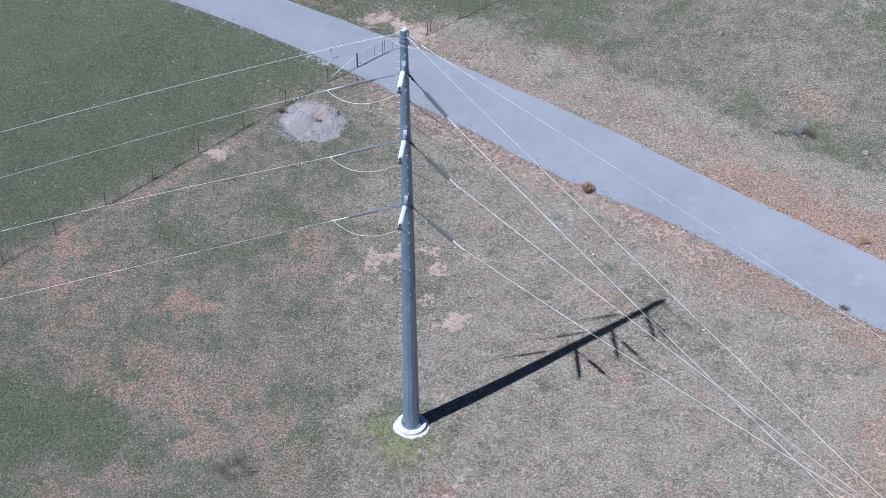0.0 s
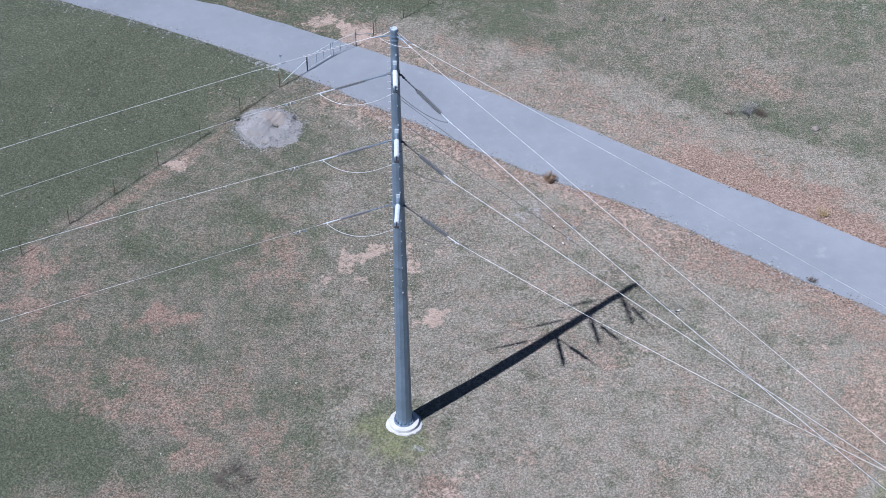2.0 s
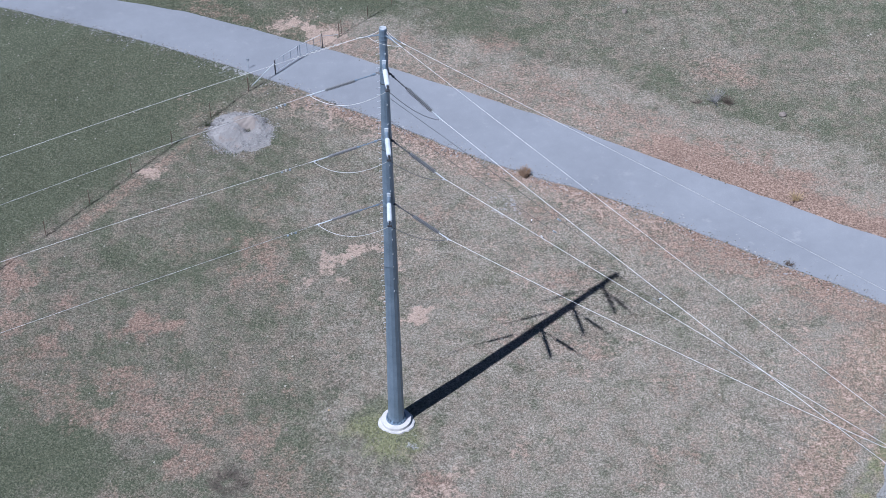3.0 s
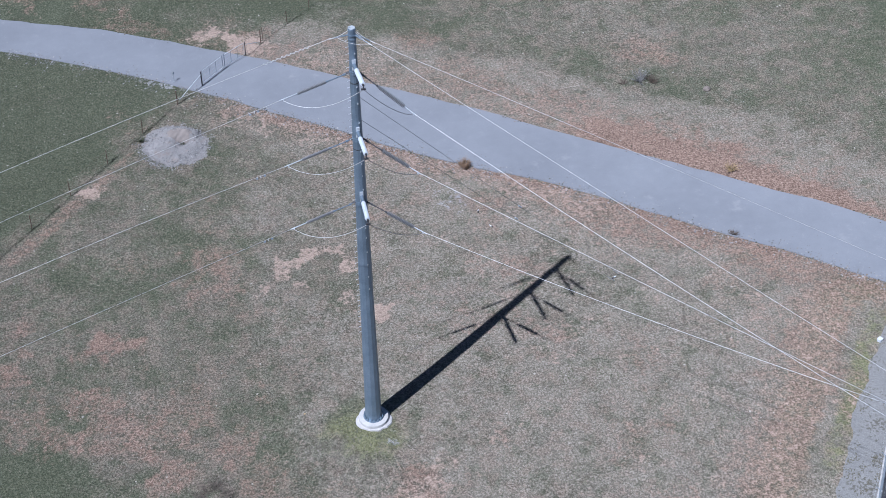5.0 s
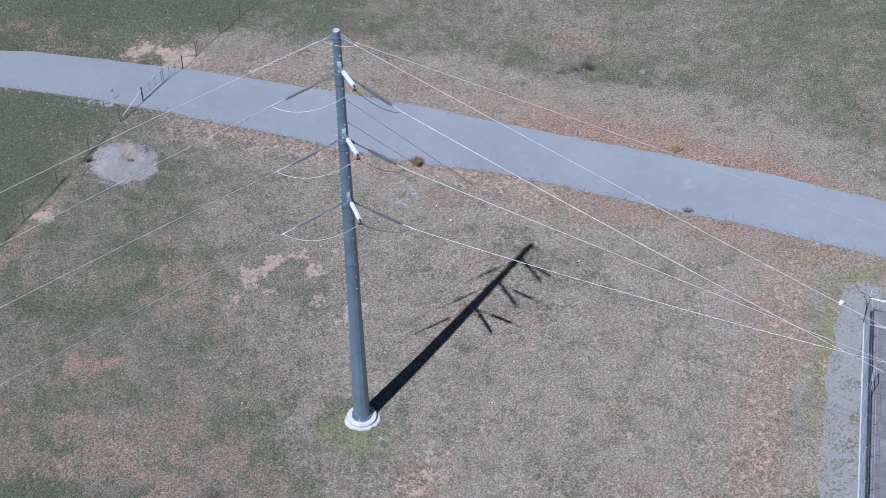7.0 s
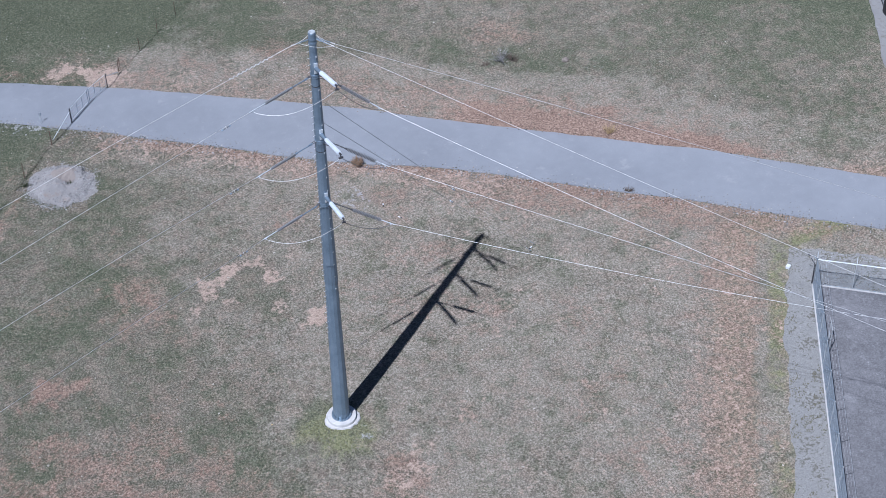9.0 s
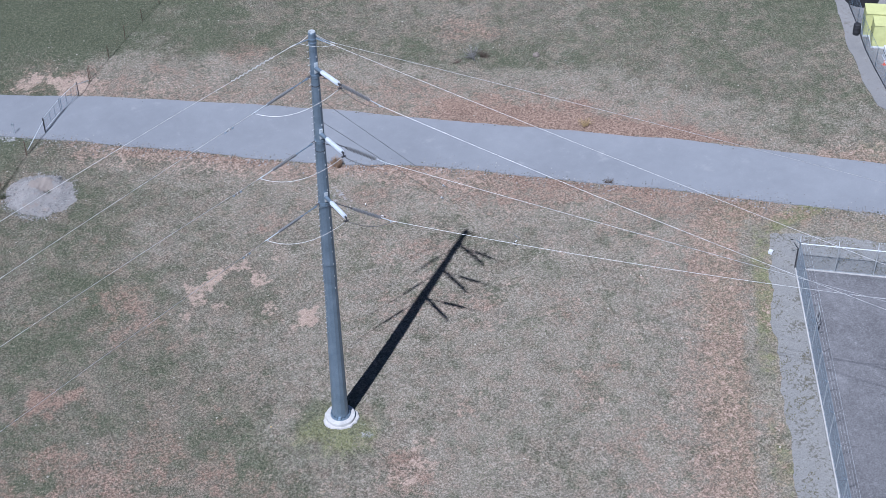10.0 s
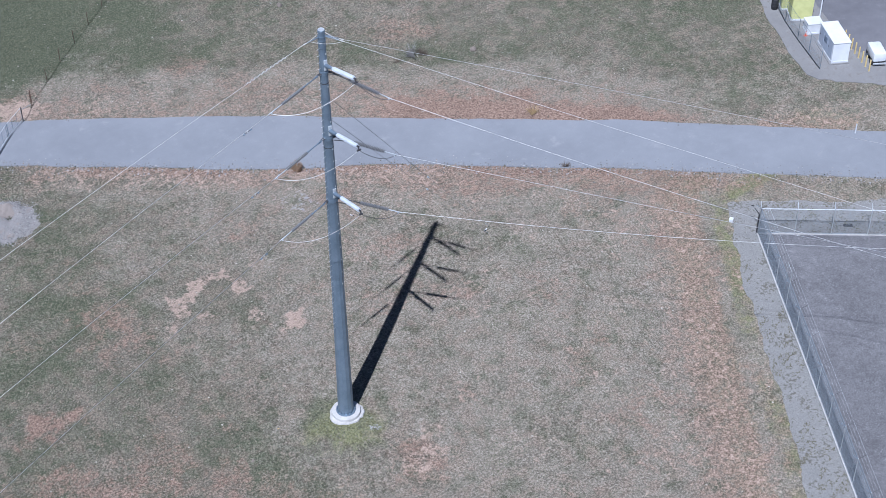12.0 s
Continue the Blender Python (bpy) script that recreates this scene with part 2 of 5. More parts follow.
def cover(x, y):
    """What grows or lies where: red soil, greenness, pale bare soil, gravel, dry ochre grass."""
    near, far = line_side(x, y, ROAD_NEAR), line_side(x, y, ROAD_FAR)
    wob = fractal(x, y, 9.0, 5)
    wob2 = fractal(x, y, 3.0, 9)
    field = line_side(x, y, [(-45, -7.5), (-28.5, 12.8), (-7.85, 37.5), (8, 53.5), (40, 86)])
    red = np.zeros(np.shape(x))
    pale = np.zeros(np.shape(x))
    # verges of the road: bare on both sides, widest and reddest to the north
    dn, df = np.where(near < 0, -near, 99), np.where(far > 0, far, 99)
    along = x * 0.81 - y * 0.58
    east = step(along, -6, 4) * (1 - step(along, 20, 34))
    red = np.maximum(red, 0.76 * step(1.7 - dn + (wob2 - 0.5) * 2.4, -0.4, 1.6) * step(along, -30, -20) * (1 - 0.3 * step(along, 16, 26)))
    red = np.maximum(red, 0.50 * step(4.6 - dn + (wob - 0.5) * 5.0, -0.5, 3.0) * step(along, -30, -20))
    pale = np.maximum(pale, 0.36 * step(3.8 - dn + (wob2 - 0.5) * 4.0, -0.5, 2.5) * step(along, -29, -24) * (1 - step(along, 4, 14)))
    red = np.maximum(red, 0.90 * step(2.9 - df + (wob - 0.5) * 2.6 + (wob2 - 0.5) * 1.6, -0.6, 2.0) * east)
    red = np.maximum(red, 0.36 * step(6.5 - df + (wob - 0.5) * 5.0, -1, 5.0) * step(along, -40, -30))
    pale = np.maximum(pale, 0.26 * step(5.5 - df + (wob2 - 0.5) * 4.0, 0, 4.0) * (1 - 0.6 * step(along, -2, 10)) * step(along, -33, -28))
    for cx, cy, r, k in PALE_SPOTS:
        pale = np.maximum(pale, (k + 0.02) * blob(x, y, cx, cy, r * 1.5, 1.5, 3, 1.1))
    for cx, cy, r, k in RED_WEST:
        red = np.maximum(red, (k + 0.02) * blob(x, y, cx, cy, r * 1.5, 1.4, 3, 1.2))
    for cx, cy, r, k in RED_EAST:
        red = np.maximum(red, (k + 0.08) * blob(x, y, cx, cy, r * 1.35, 0.9))
    red = np.maximum(red, 0.44 * step(fractal(x, y, 3.2, 81), 0.48, 0.76) * (0.35 + 0.65 * step(-x, -2, 12)) * step(18 - y, -8, 6))
    red = np.maximum(red, 0.42 * step(7.0 - df + (wob2 - 0.5) * 5, 0, 4.0) * step(wob2, 0.3, 0.6))
    red = red * (1 - 0.65 * step(x, 34, 42))
    # the sandy lane beside the fence of the yard, and the worn line under the wire fence
    lane = line_side(x, y, [(45, 4), (33.5, 3.5), (31, 0), (20.2, -17.8), (0, -52)])
    out = -lane
    pale = np.maximum(pale, 0.32 * step(out + (wob2 - 0.5) * 0.8, 0.7, 1.8) * (1 - step(out + (wob - 0.5) * 2.5, 3.4, 8.5)))
    red = np.maximum(red, 0.50 * step(out + (wob2 - 0.5) * 0.8, 0.6, 1.7) * (1 - step(out + (wob - 0.5) * 2.5, 3.4, 8.0)))
    ochre = (1 - step(np.abs(out + 0.15) + (wob2 - 0.5) * 0.8, 0.3, 1.2)) * 0.68 * step(fractal(x, y, 3.0, 91), 0.22, 0.6) + 0.44 * step(out, 0.8, 1.8) * (1 - step(out, 3, 6)) + 0.15 * step(fractal(x, y, 5.0, 21), 0.55, 0.75) + 0.85 * blob(x, y, -0.8, -0.8, 2.7)
    red = np.maximum(red, 0.46 * (1 - step(np.abs(field + 0.9), 0.3, 1.0)) * step(wob, 0.36, 0.52) * (1 - step(far, -2, 0)))
    red = np.maximum(red, 0.34 * step(fractal(x, y, 2.6, 87), 0.42, 0.72) * step(x, -2, 6) * (1 - step(np.where(far > 0, far, 0), 0, 3)))
    pale = np.maximum(pale, 0.26 * step(fractal(x, y, 1.8, 88), 0.40, 0.66) * step(x, 0, 8) * (1 - step(near, -0.5, 0.5)))
    red = np.maximum(red, 0.38 * step(fractal(x, y, 1.4, 93), 0.40, 0.66) * step(6 - np.abs(x + 7), 0, 6) * step(12 - np.abs(y), 0, 6))
    beyond = np.where(far > 0, far, 0)
    lawn = step(field, -0.5, 2.5) * (1 - 0.45 * step(beyond, 1, 4))
    lush = step(x + 0.8 * y, 62, 76) * (0.35 + 0.65 * step(fractal(x, y, 12, 71), 0.4, 0.6))
    dry = 0.48 + 0.6 * (fractal(x, y, 5.0, 33) - 0.5) * 2 + 0.5 * (fractal(x, y, 1.6, 35, 3) - 0.5) * 2 + 0.28 * step(8 - dn, 0, 5) * step(along, -22, -8) + 0.34 * step(9 - df, 0, 5) + 0.16 * step(x, 6, 20)
    dry = dry * (1 - 0.5 * lawn) - 0.45 * lawn - 0.15 * lush - 0.3 * blob(x, y, 0, -0.4, 3.4)
    # West kept greener and less dry: real growth, plus light falloff put into cover.
    dry = dry + 0.17 * step(x, 0, 5) * step(-y, -14, -2) - 0.55 * step(-x, 0, 10) - 0.16 * step(-x, 4, 14) + 0.09 * step(x, 3, 9) * step(8 - y, 0, 5) - 0.25 * step(-x, 14, 21) * step(12 - y, 0, 9) - 0.46 * step(beyond, 5, 10) - 0.2 * step(beyond, 4, 8) * step(20 - x, 0, 16) + 0.14 * step(x, 2, 8) * (1 - step(x, 20, 26)) * step(y, -2, 4) * (1 - step(near, -6, -2))
    green = 0.30 + (0.28 * (fractal(x, y, 6.0, 31) - 0.5) * 2 + 0.34 * (fractal(x, y, 2.0, 37, 3) - 0.5) * 2) * (1 - 0.30 * lawn) + 0.20 * step(-x, 14, 21) * step(12 - y, 0, 9) + 0.09 * step(-x, -2, 8) + 0.06 * step(-x, 4, 14) + 0.50 * lawn + 0.20 * lush + 0.08 * step(beyond, 6, 10) + 0.34 * step(beyond, 4, 9) * step(20 - x, 0, 16) + 0.35 * (1 - step(np.abs(field), 0.15, 0.5)) * step(beyond, 2, 5) + 0.5 * blob(x, y, -0.2, -0.4, 3.2)
    for cx, cy, r in ((14.8, 1.1, 1.2), (12.0, 1.6, 1.2), (20.8, 1.8, 1.0), (13.8, 6.1, 1.2), (7.4, -4.4, 1.4), (24.1, 3.6, 1.0), (21.4, -3.6, 0.9), (18, -9, 2.2), (6, -9, 3.0), (7, 14, 3.0), (-8, 17, 3.5), (16, 14, 2.5), (-24, -2, 4.0), (-20, -1, 3.5), (-15, -3, 2.2), (22, -4.5, 1.2), (24, 0.5, 1.2), (17.5, 10.2, 1.8), (29.6, -1.2, 1.0), (26.5, -6.2, 0.9), (15, -5, 1.3), (11.5, -6.5, 1.4), (18.5, 6.5, 2.0), (9, 17.5, 2.0)):
        green = green + 0.3 * blob(x, y, cx, cy, r, 0.6)
    green = green + 0.3 * (1 - step(np.abs(out - 0.3), 0.3, 0.9)) * step(wob2, 0.35, 0.6)
    wedge = step(x, 29, 34) * step(-near, 0, 1) * step(y + 0.75 * x, 21, 26)
    dry = dry - 0.5 * wedge
    pale = pale * (1 - 0.7 * wedge)
    ochre = ochre + 0.14 * wedge * step(wob2, 0.35, 0.6)
    corner = step(x, 34, 44) * step(far, 0, 3)
    dry = dry - 0.45 * corner
    green = green + 0.1 * corner
    red = red * (1 - 0.5 * corner)
    green = np.clip(green - 0.4 * pale - 0.3 * red, 0, 1)
    gravel = 0.2 * blob(x, y, 20.5, 46.0, 4.0) + 0.55 * blob(x, y, -10.3, 30.1, 3.1, 0.3) + 0.35 * blob(x, y, 8.5, 20.0, 2.4) + 0.25 * blob(x, y, 32, 28, 1.4) + 0.2 * blob(x, y, 25, 31.4, 1.5) + 0.28 * blob(x, y, -11.4, 38.0, 1.7) + 0.3 * blob(x, y, 0.95, -1.75, 0.8, 0.5)
    gravel = gravel + 0.28 * step(0.7 - dn + (wob2 - 0.5) * 1.2, -0.2, 0.5)
    return [np.clip(v, 0, 1) for v in (red, green, pale, gravel, ochre, dry)]


# ---- ground: one sheet out to the horizon ----
def ground_material(name):
    m, nt, b = nodes_of(name)
    v = coords(nt)
    a1 = nt.nodes.new("ShaderNodeVertexColor")
    a1.layer_name = "cover_a"
    a2 = nt.nodes.new("ShaderNodeVertexColor")
    a2.layer_name = "cover_b"
    s1 = nt.nodes.new("ShaderNodeSeparateColor")
    s2 = nt.nodes.new("ShaderNodeSeparateColor")
    nt.links.new(a1.outputs[0], s1.inputs[0])
    nt.links.new(a2.outputs[0], s2.inputs[0])
    wide = noise_of(nt, v, 0.35, 6.0, 0.62)
    mid = noise_of(nt, v, 1.3, 4.0, 0.65)
    edge = noise_of(nt, v, 2.9, 3.0, 0.6)
    fine = noise_of(nt, v, 7.2, 2.0, 0.55)
    tiny = noise_of(nt, v, 15.0, 2.0, 0.5)
    rag = math_of(nt, "ADD", math_of(nt, "MULTIPLY", mid, 0.45), math_of(nt, "ADD", math_of(nt, "MULTIPLY", edge, 0.40), math_of(nt, "MULTIPLY", fine, 0.15)))
    grain = math_of(nt, "ADD", math_of(nt, "MULTIPLY", fine, 0.50), math_of(nt, "MULTIPLY", tiny, 0.50))
    grain = math_of(nt, "ADD", grain, math_of(nt, "MULTIPLY", math_of(nt, "SUBTRACT", edge, 0.5), 0.18))
    grass = ramp_of(nt, grain, [(0.38, (0.068, 0.062, 0.045)), (0.45, (0.112, 0.102, 0.077)), (0.53, (0.164, 0.148, 0.116)), (0.62, (0.275, 0.246, 0.200))])
    lush = ramp_of(nt, grain, [(0.385, (0.049, 0.056, 0.034)), (0.5, (0.085, 0.093, 0.060)), (0.615, (0.162, 0.166, 0.116))])
    thatch = ramp_of(nt, grain, [(0.385, (0.124, 0.108, 0.084)), (0.5, (0.208, 0.184, 0.148)), (0.615, (0.345, 0.308, 0.258))])
    soil = ramp_of(nt, grain, [(0.385, (0.118, 0.080, 0.060)), (0.5, (0.222, 0.150, 0.115)), (0.615, (0.37, 0.268, 0.211))])
    bare = ramp_of(nt, grain, [(0.36, (0.245, 0.180, 0.140)), (0.64, (0.46, 0.355, 0.288))])
    stone = ramp_of(nt, tiny, [(0.35, (0.20, 0.20, 0.20)), (0.65, (0.42, 0.41, 0.41))])
    straw = ramp_of(nt, grain, [(0.37, (0.088, 0.090, 0.045)), (0.63, (0.255, 0.248, 0.140))])

    def where(amount, soft):
        """Breaks a smooth amount into ragged spots of that share."""
        t = math_of(nt, "ADD", rag, math_of(nt, "SUBTRACT", math_of(nt, "MULTIPLY", amount, 0.46), 0.71))
        return range_of(nt, t, -soft, soft)
    col = mix_of(nt, where(s1.outputs[1], 0.14), grass, lush)
    col = mix_of(nt, where(s2.outputs[2], 0.15), col, thatch)
    col = mix_of(nt, where(s2.outputs[1], 0.13), col, straw)
    warm = math_of(nt, "MULTIPLY", range_of(nt, noise_of(nt, v, 0.9, 5.0, 0.68), 0.45, 0.62), 0.58)
    cool = math_of(nt, "MULTIPLY", range_of(nt, noise_of(nt, v, 0.62, 5.0, 0.7), 0.49, 0.64), 0.62)
    col = mix_of(nt, cool, col, lush)
    warm = math_of(nt, "MULTIPLY", warm, range_of(nt, s1.outputs[1], 0.85, 0.40))
    col = mix_of(nt, warm, col, mix_of(nt, 0.5, thatch, soil))
    col = mix_of(nt, where(s1.outputs[0], 0.12), col, soil)
    col = mix_of(nt, where(s1.outputs[2], 0.08), col, bare)
    col = mix_of(nt, where(s2.outputs[0], 0.07), col, stone)
    col = mix_of(nt, 1.0, col, ramp_of(nt, wide, [(0.3, (0.760, 0.780, 0.805)), (0.7, (0.936, 0.958, 0.988))]), "MULTIPLY")
    nt.links.new(col, b.inputs["Base Color"])
    b.inputs["Roughness"].default_value = 0.95
    b.inputs["Specular IOR Level"].default_value = 0.15
    b.inputs["Diffuse Roughness"].default_value = 1.0
    bump_of(nt, b, grain, 1.0, 0.13)
    return m


def axis(lo, hi, pitch):
    inner = np.arange(lo, hi + pitch / 2, pitch)
    grow, d, far = [], 1.0, 0.0
    while far < 3200:
        far += d
        d *= 1.5
        grow.append(far)
    grow = np.array(grow)
    return np.concatenate([lo - grow[::-1], inner, hi + grow])


MOUND = 0.30


def relief(x, y):
    """Gentle unevenness, and backfill heaped round the pole's foundation."""
    return 0.05 * fractal(x, y, 4.0, 41, 3) - 0.045 + MOUND * np.exp(-(x * x + y * y) / 20.0)


def build_ground():
    gx, gy = axis(-42, 64, 0.28), axis(-30, 66, 0.28)
    nx, ny = len(gx), len(gy)
    xx, yy = np.meshgrid(gx, gy)
    x, y = xx.ravel(), yy.ravel()
    co = np.stack([x, y, relief(x, y)], 1)
    i = np.arange(nx * ny).reshape(ny, nx)
    quads = np.stack([i[:-1, :-1], i[:-1, 1:], i[1:, 1:], i[1:, :-1]], -1).reshape(-1, 4)
    me = bpy.data.meshes.new("ground")
    me.from_pydata(co.tolist(), [], quads.tolist())
    far_off = step(np.maximum(np.maximum(-42 - x, x - 64), np.maximum(-30 - y, y - 66)), 0.0, 14.0)
    calm = (0.12, 0.34, 0.06, 0.0, 0.06, 0.36)
    red, green, pale, gravel, ochre, dry = (v * (1 - far_off) + c * far_off for v, c in zip(cover(x, y), calm))
    one = np.ones(len(x))
    for name, chans in (("cover_a", (red, green, pale, one)), ("cover_b", (gravel, ochre, dry, one))):
        layer = me.color_attributes.new(name, "FLOAT_COLOR", "POINT")
        layer.data.foreach_set("color", np.stack(chans, 1).astype(np.float32).ravel())
    me.materials.append(ground_material("patchy_winter_grass"))
    return tagged(new("ground", me), "open field of patchy green and tan winter grass over red clay", "ground", kind="structure")


build_ground()


# ---- mesh tools ----
def frame_of(way):
    w = Vector(way).normalized()
    u = w.orthogonal().normalized() if abs(w.z) > 0.999 else w.cross(Vector((0, 0, 1))).normalized()
    return u, w.cross(u), w


class Build:
    """Collects vertices and faces of one mesh."""

    def __init__(self):
        self.v, self.f = [], []

    def add(self, verts, faces):
        n = len(self.v)
        self.v += [tuple(p) for p in verts]
        self.f += [tuple(k + n for k in q) for q in faces]
        return self

    def tube(self, pts, radii, n=8, caps=True, spin=0.0):
        pts = [Vector(p) for p in pts]
        if isinstance(radii, (int, float)):
            radii = [radii] * len(pts)
        verts, faces = [], []
        for k, p in enumerate(pts):
            way = pts[min(k + 1, len(pts) - 1)] - pts[max(k - 1, 0)]
            u, w, _ = frame_of(way)
            for j in range(n):
                a = 2 * math.pi * j / n + spin
                verts.append(p + (u * math.cos(a) + w * math.sin(a)) * radii[k])
        for k in range(len(pts) - 1):
            for j in range(n):
                j2 = (j + 1) % n
                faces.append((k * n + j, k * n + j2, (k + 1) * n + j2, (k + 1) * n + j))
        if caps:
            faces.append(tuple(range(n - 1, -1, -1)))
            faces.append(tuple(range((len(pts) - 1) * n, len(pts) * n)))
        return self.add(verts, faces)

    def lathe(self, a, b, profile, n=12):
        """profile: rows of (share of the way from a to b, radius)."""
        a, b = Vector(a), Vector(b)
        u, w, _ = frame_of(b - a)
        verts, faces = [], []
        for s, r in profile:
            c = a.lerp(b, s)
            for j in range(n):
                t = 2 * math.pi * j / n
                verts.append(c + (u * math.cos(t) + w * math.sin(t)) * r)
        for k in range(len(profile) - 1):
            for j in range(n):
                j2 = (j + 1) % n
                faces.append((k * n + j, k * n + j2, (k + 1) * n + j2, (k + 1) * n + j))
        faces.append(tuple(range(n - 1, -1, -1)))
        faces.append(tuple(range((len(profile) - 1) * n, len(profile) * n)))
        return self.add(verts, faces)

    def box(self, m, sx, sy, sz, bevel=0.0):
        """A block of that size whose base's middle lies at the pose m."""
        bm = bmesh.new()
        bmesh.ops.create_cube(bm, size=1.0, matrix=Matrix.Translation((0, 0, sz / 2)) @ Matrix.Diagonal((sx, sy, sz, 1)))
        if bevel:
            bmesh.ops.bevel(bm, geom=list(bm.edges), offset=bevel, segments=2, affect="EDGES", profile=0.6)
        bm.verts.index_update()
        self.add([m @ v.co for v in bm.verts], [tuple(v.index for v in q.verts) for q in bm.faces])
        bm.free()
        return self

    def mesh(self, name, material, smooth=False):
        me = bpy.data.meshes.new(name)
        me.from_pydata(self.v, [], self.f)
        me.materials.append(material)
        if smooth:
            me.shade_smooth()
            me.set_sharp_from_angle(angle=radians(40))
        return me


def part(name, b, material, parent=None, label="", smooth=False):
    ob = new(name, b.mesh(name, material, smooth) if isinstance(b, Build) else b)
    ob.parent = parent
    return tagged(ob, label)


def thing(name, place=(0, 0, 0), turn=0.0):
    ob = new(name)
    ob.empty_display_size = 0.2
    ob.matrix_world = pose(*place, 0, 0, turn)
    return ob


def place_part(ob, m):
    ob.matrix_basis = m
    return ob


def slab(name, outline, z0, z1, material, label, category, kind="structure"):
    b = Build()
    n = len(outline)
    b.add([(p[0], p[1], z0) for p in outline] + [(p[0], p[1], z1) for p in outline],
          [tuple(range(n, 2 * n))] + [(k, (k + 1) % n, n + (k + 1) % n, n + k) for k in range(n)])
    return tagged(part(name, b, material), label, category, kind=kind)


def ragged(pts, pitch, amount, seed):
    """The polyline cut into short steps and shifted sideways a little."""
    out = []
    for (ax, ay), (bx, by) in zip(pts, pts[1:]):
        n = max(1, int(math.hypot(bx - ax, by - ay) / pitch))
        for k in range(n):
            s = k / n
            out.append((ax + (bx - ax) * s, ay + (by - ay) * s))
    out.append(pts[-1])
    a = np.array(out)
    w = (fractal(a[:, 0], a[:, 1], 1.6, seed, 4) - 0.5) * 2 * amount
    t = np.gradient(a, axis=0)
    t /= np.hypot(t[:, 0], t[:, 1])[:, None] + 1e-9
    return np.stack([a[:, 0] - t[:, 1] * w, a[:, 1] + t[:, 0] * w], 1)


# ---- road, yards and their edges ----
def gravel_material(name, stops, speck, dirt, scale=1.0, bump=0.5, grit=26.0, share=0.3):
    m, nt, b = nodes_of(name)
    v = coords(nt)
    wide = noise_of(nt, v, 0.16 * scale, 5.0, 0.6)
    mid = noise_of(nt, v, 1.1 * scale, 5.0, 0.65)
    tiny = noise_of(nt, v, grit, 3.0, 0.7)
    col = ramp_of(nt, math_of(nt, "ADD", math_of(nt, "MULTIPLY", wide, 0.8 - share), math_of(nt, "ADD", math_of(nt, "MULTIPLY", tiny, share), math_of(nt, "MULTIPLY", mid, 0.2))), stops)
    col = mix_of(nt, range_of(nt, math_of(nt, "ADD", math_of(nt, "MULTIPLY", mid, 0.5), math_of(nt, "MULTIPLY", tiny, 0.5)), 0.58, 0.68), col, speck)
    col = mix_of(nt, range_of(nt, math_of(nt, "ADD", math_of(nt, "MULTIPLY", mid, 0.6), math_of(nt, "MULTIPLY", wide, 0.4)), *dirt[1]), col, dirt[0])
    worn = math_of(nt, "MULTIPLY", range_of(nt, noise_of(nt, v, 0.42 * scale, 6.0, 0.7), 0.60, 0.72), 0.55)
    col = mix_of(nt, worn, col, speck)
    nt.links.new(col, b.inputs["Base Color"])
    b.inputs["Roughness"].default_value = 0.92
    b.inputs["Specular IOR Level"].default_value = 0.2
    b.inputs["Diffuse Roughness"].default_value = 0.8
    bump_of(nt, b, tiny, bump, 0.03)
    return m


M_ROAD = gravel_material("packed_grey_gravel", [(0.34, (0.170, 0.180, 0.202)), (0.64, (0.222, 0.234, 0.259))], (0.262, 0.268, 0.284), ((0.186, 0.182, 0.180), (0.60, 0.8)))
M_YARD = gravel_material("dark_crushed_stone", [(0.40, (0.092, 0.091, 0.098)), (0.60, (0.174, 0.173, 0.185))], (0.254, 0.254, 0.270), ((0.094, 0.096, 0.100), (0.62, 0.75)), 1.6, 0.8, 11.0, 0.55)
M_STRIP = gravel_material("pale_gravel_with_weeds", [(0.38, (0.152, 0.152, 0.150)), (0.62, (0.272, 0.270, 0.268))], (0.322, 0.320, 0.318), ((0.118, 0.113, 0.100), (0.50, 0.60)), 4.5, 0.8, 12.0, 0.5)
M_APRON = gravel_material("grey_concrete_apron", [(0.34, (0.150, 0.148, 0.150)), (0.66, (0.232, 0.230, 0.232))], (0.258, 0.254, 0.254), ((0.138, 0.128, 0.118), (0.50, 0.68)), 2.2, 0.5)
M_ASPHALT = gravel_material("grey_asphalt", [(0.34, (0.104, 0.104, 0.117)), (0.66, (0.165, 0.165, 0.183))], (0.209, 0.209, 0.226), ((0.087, 0.087, 0.096), (0.6, 0.8)), 1.0, 0.3)


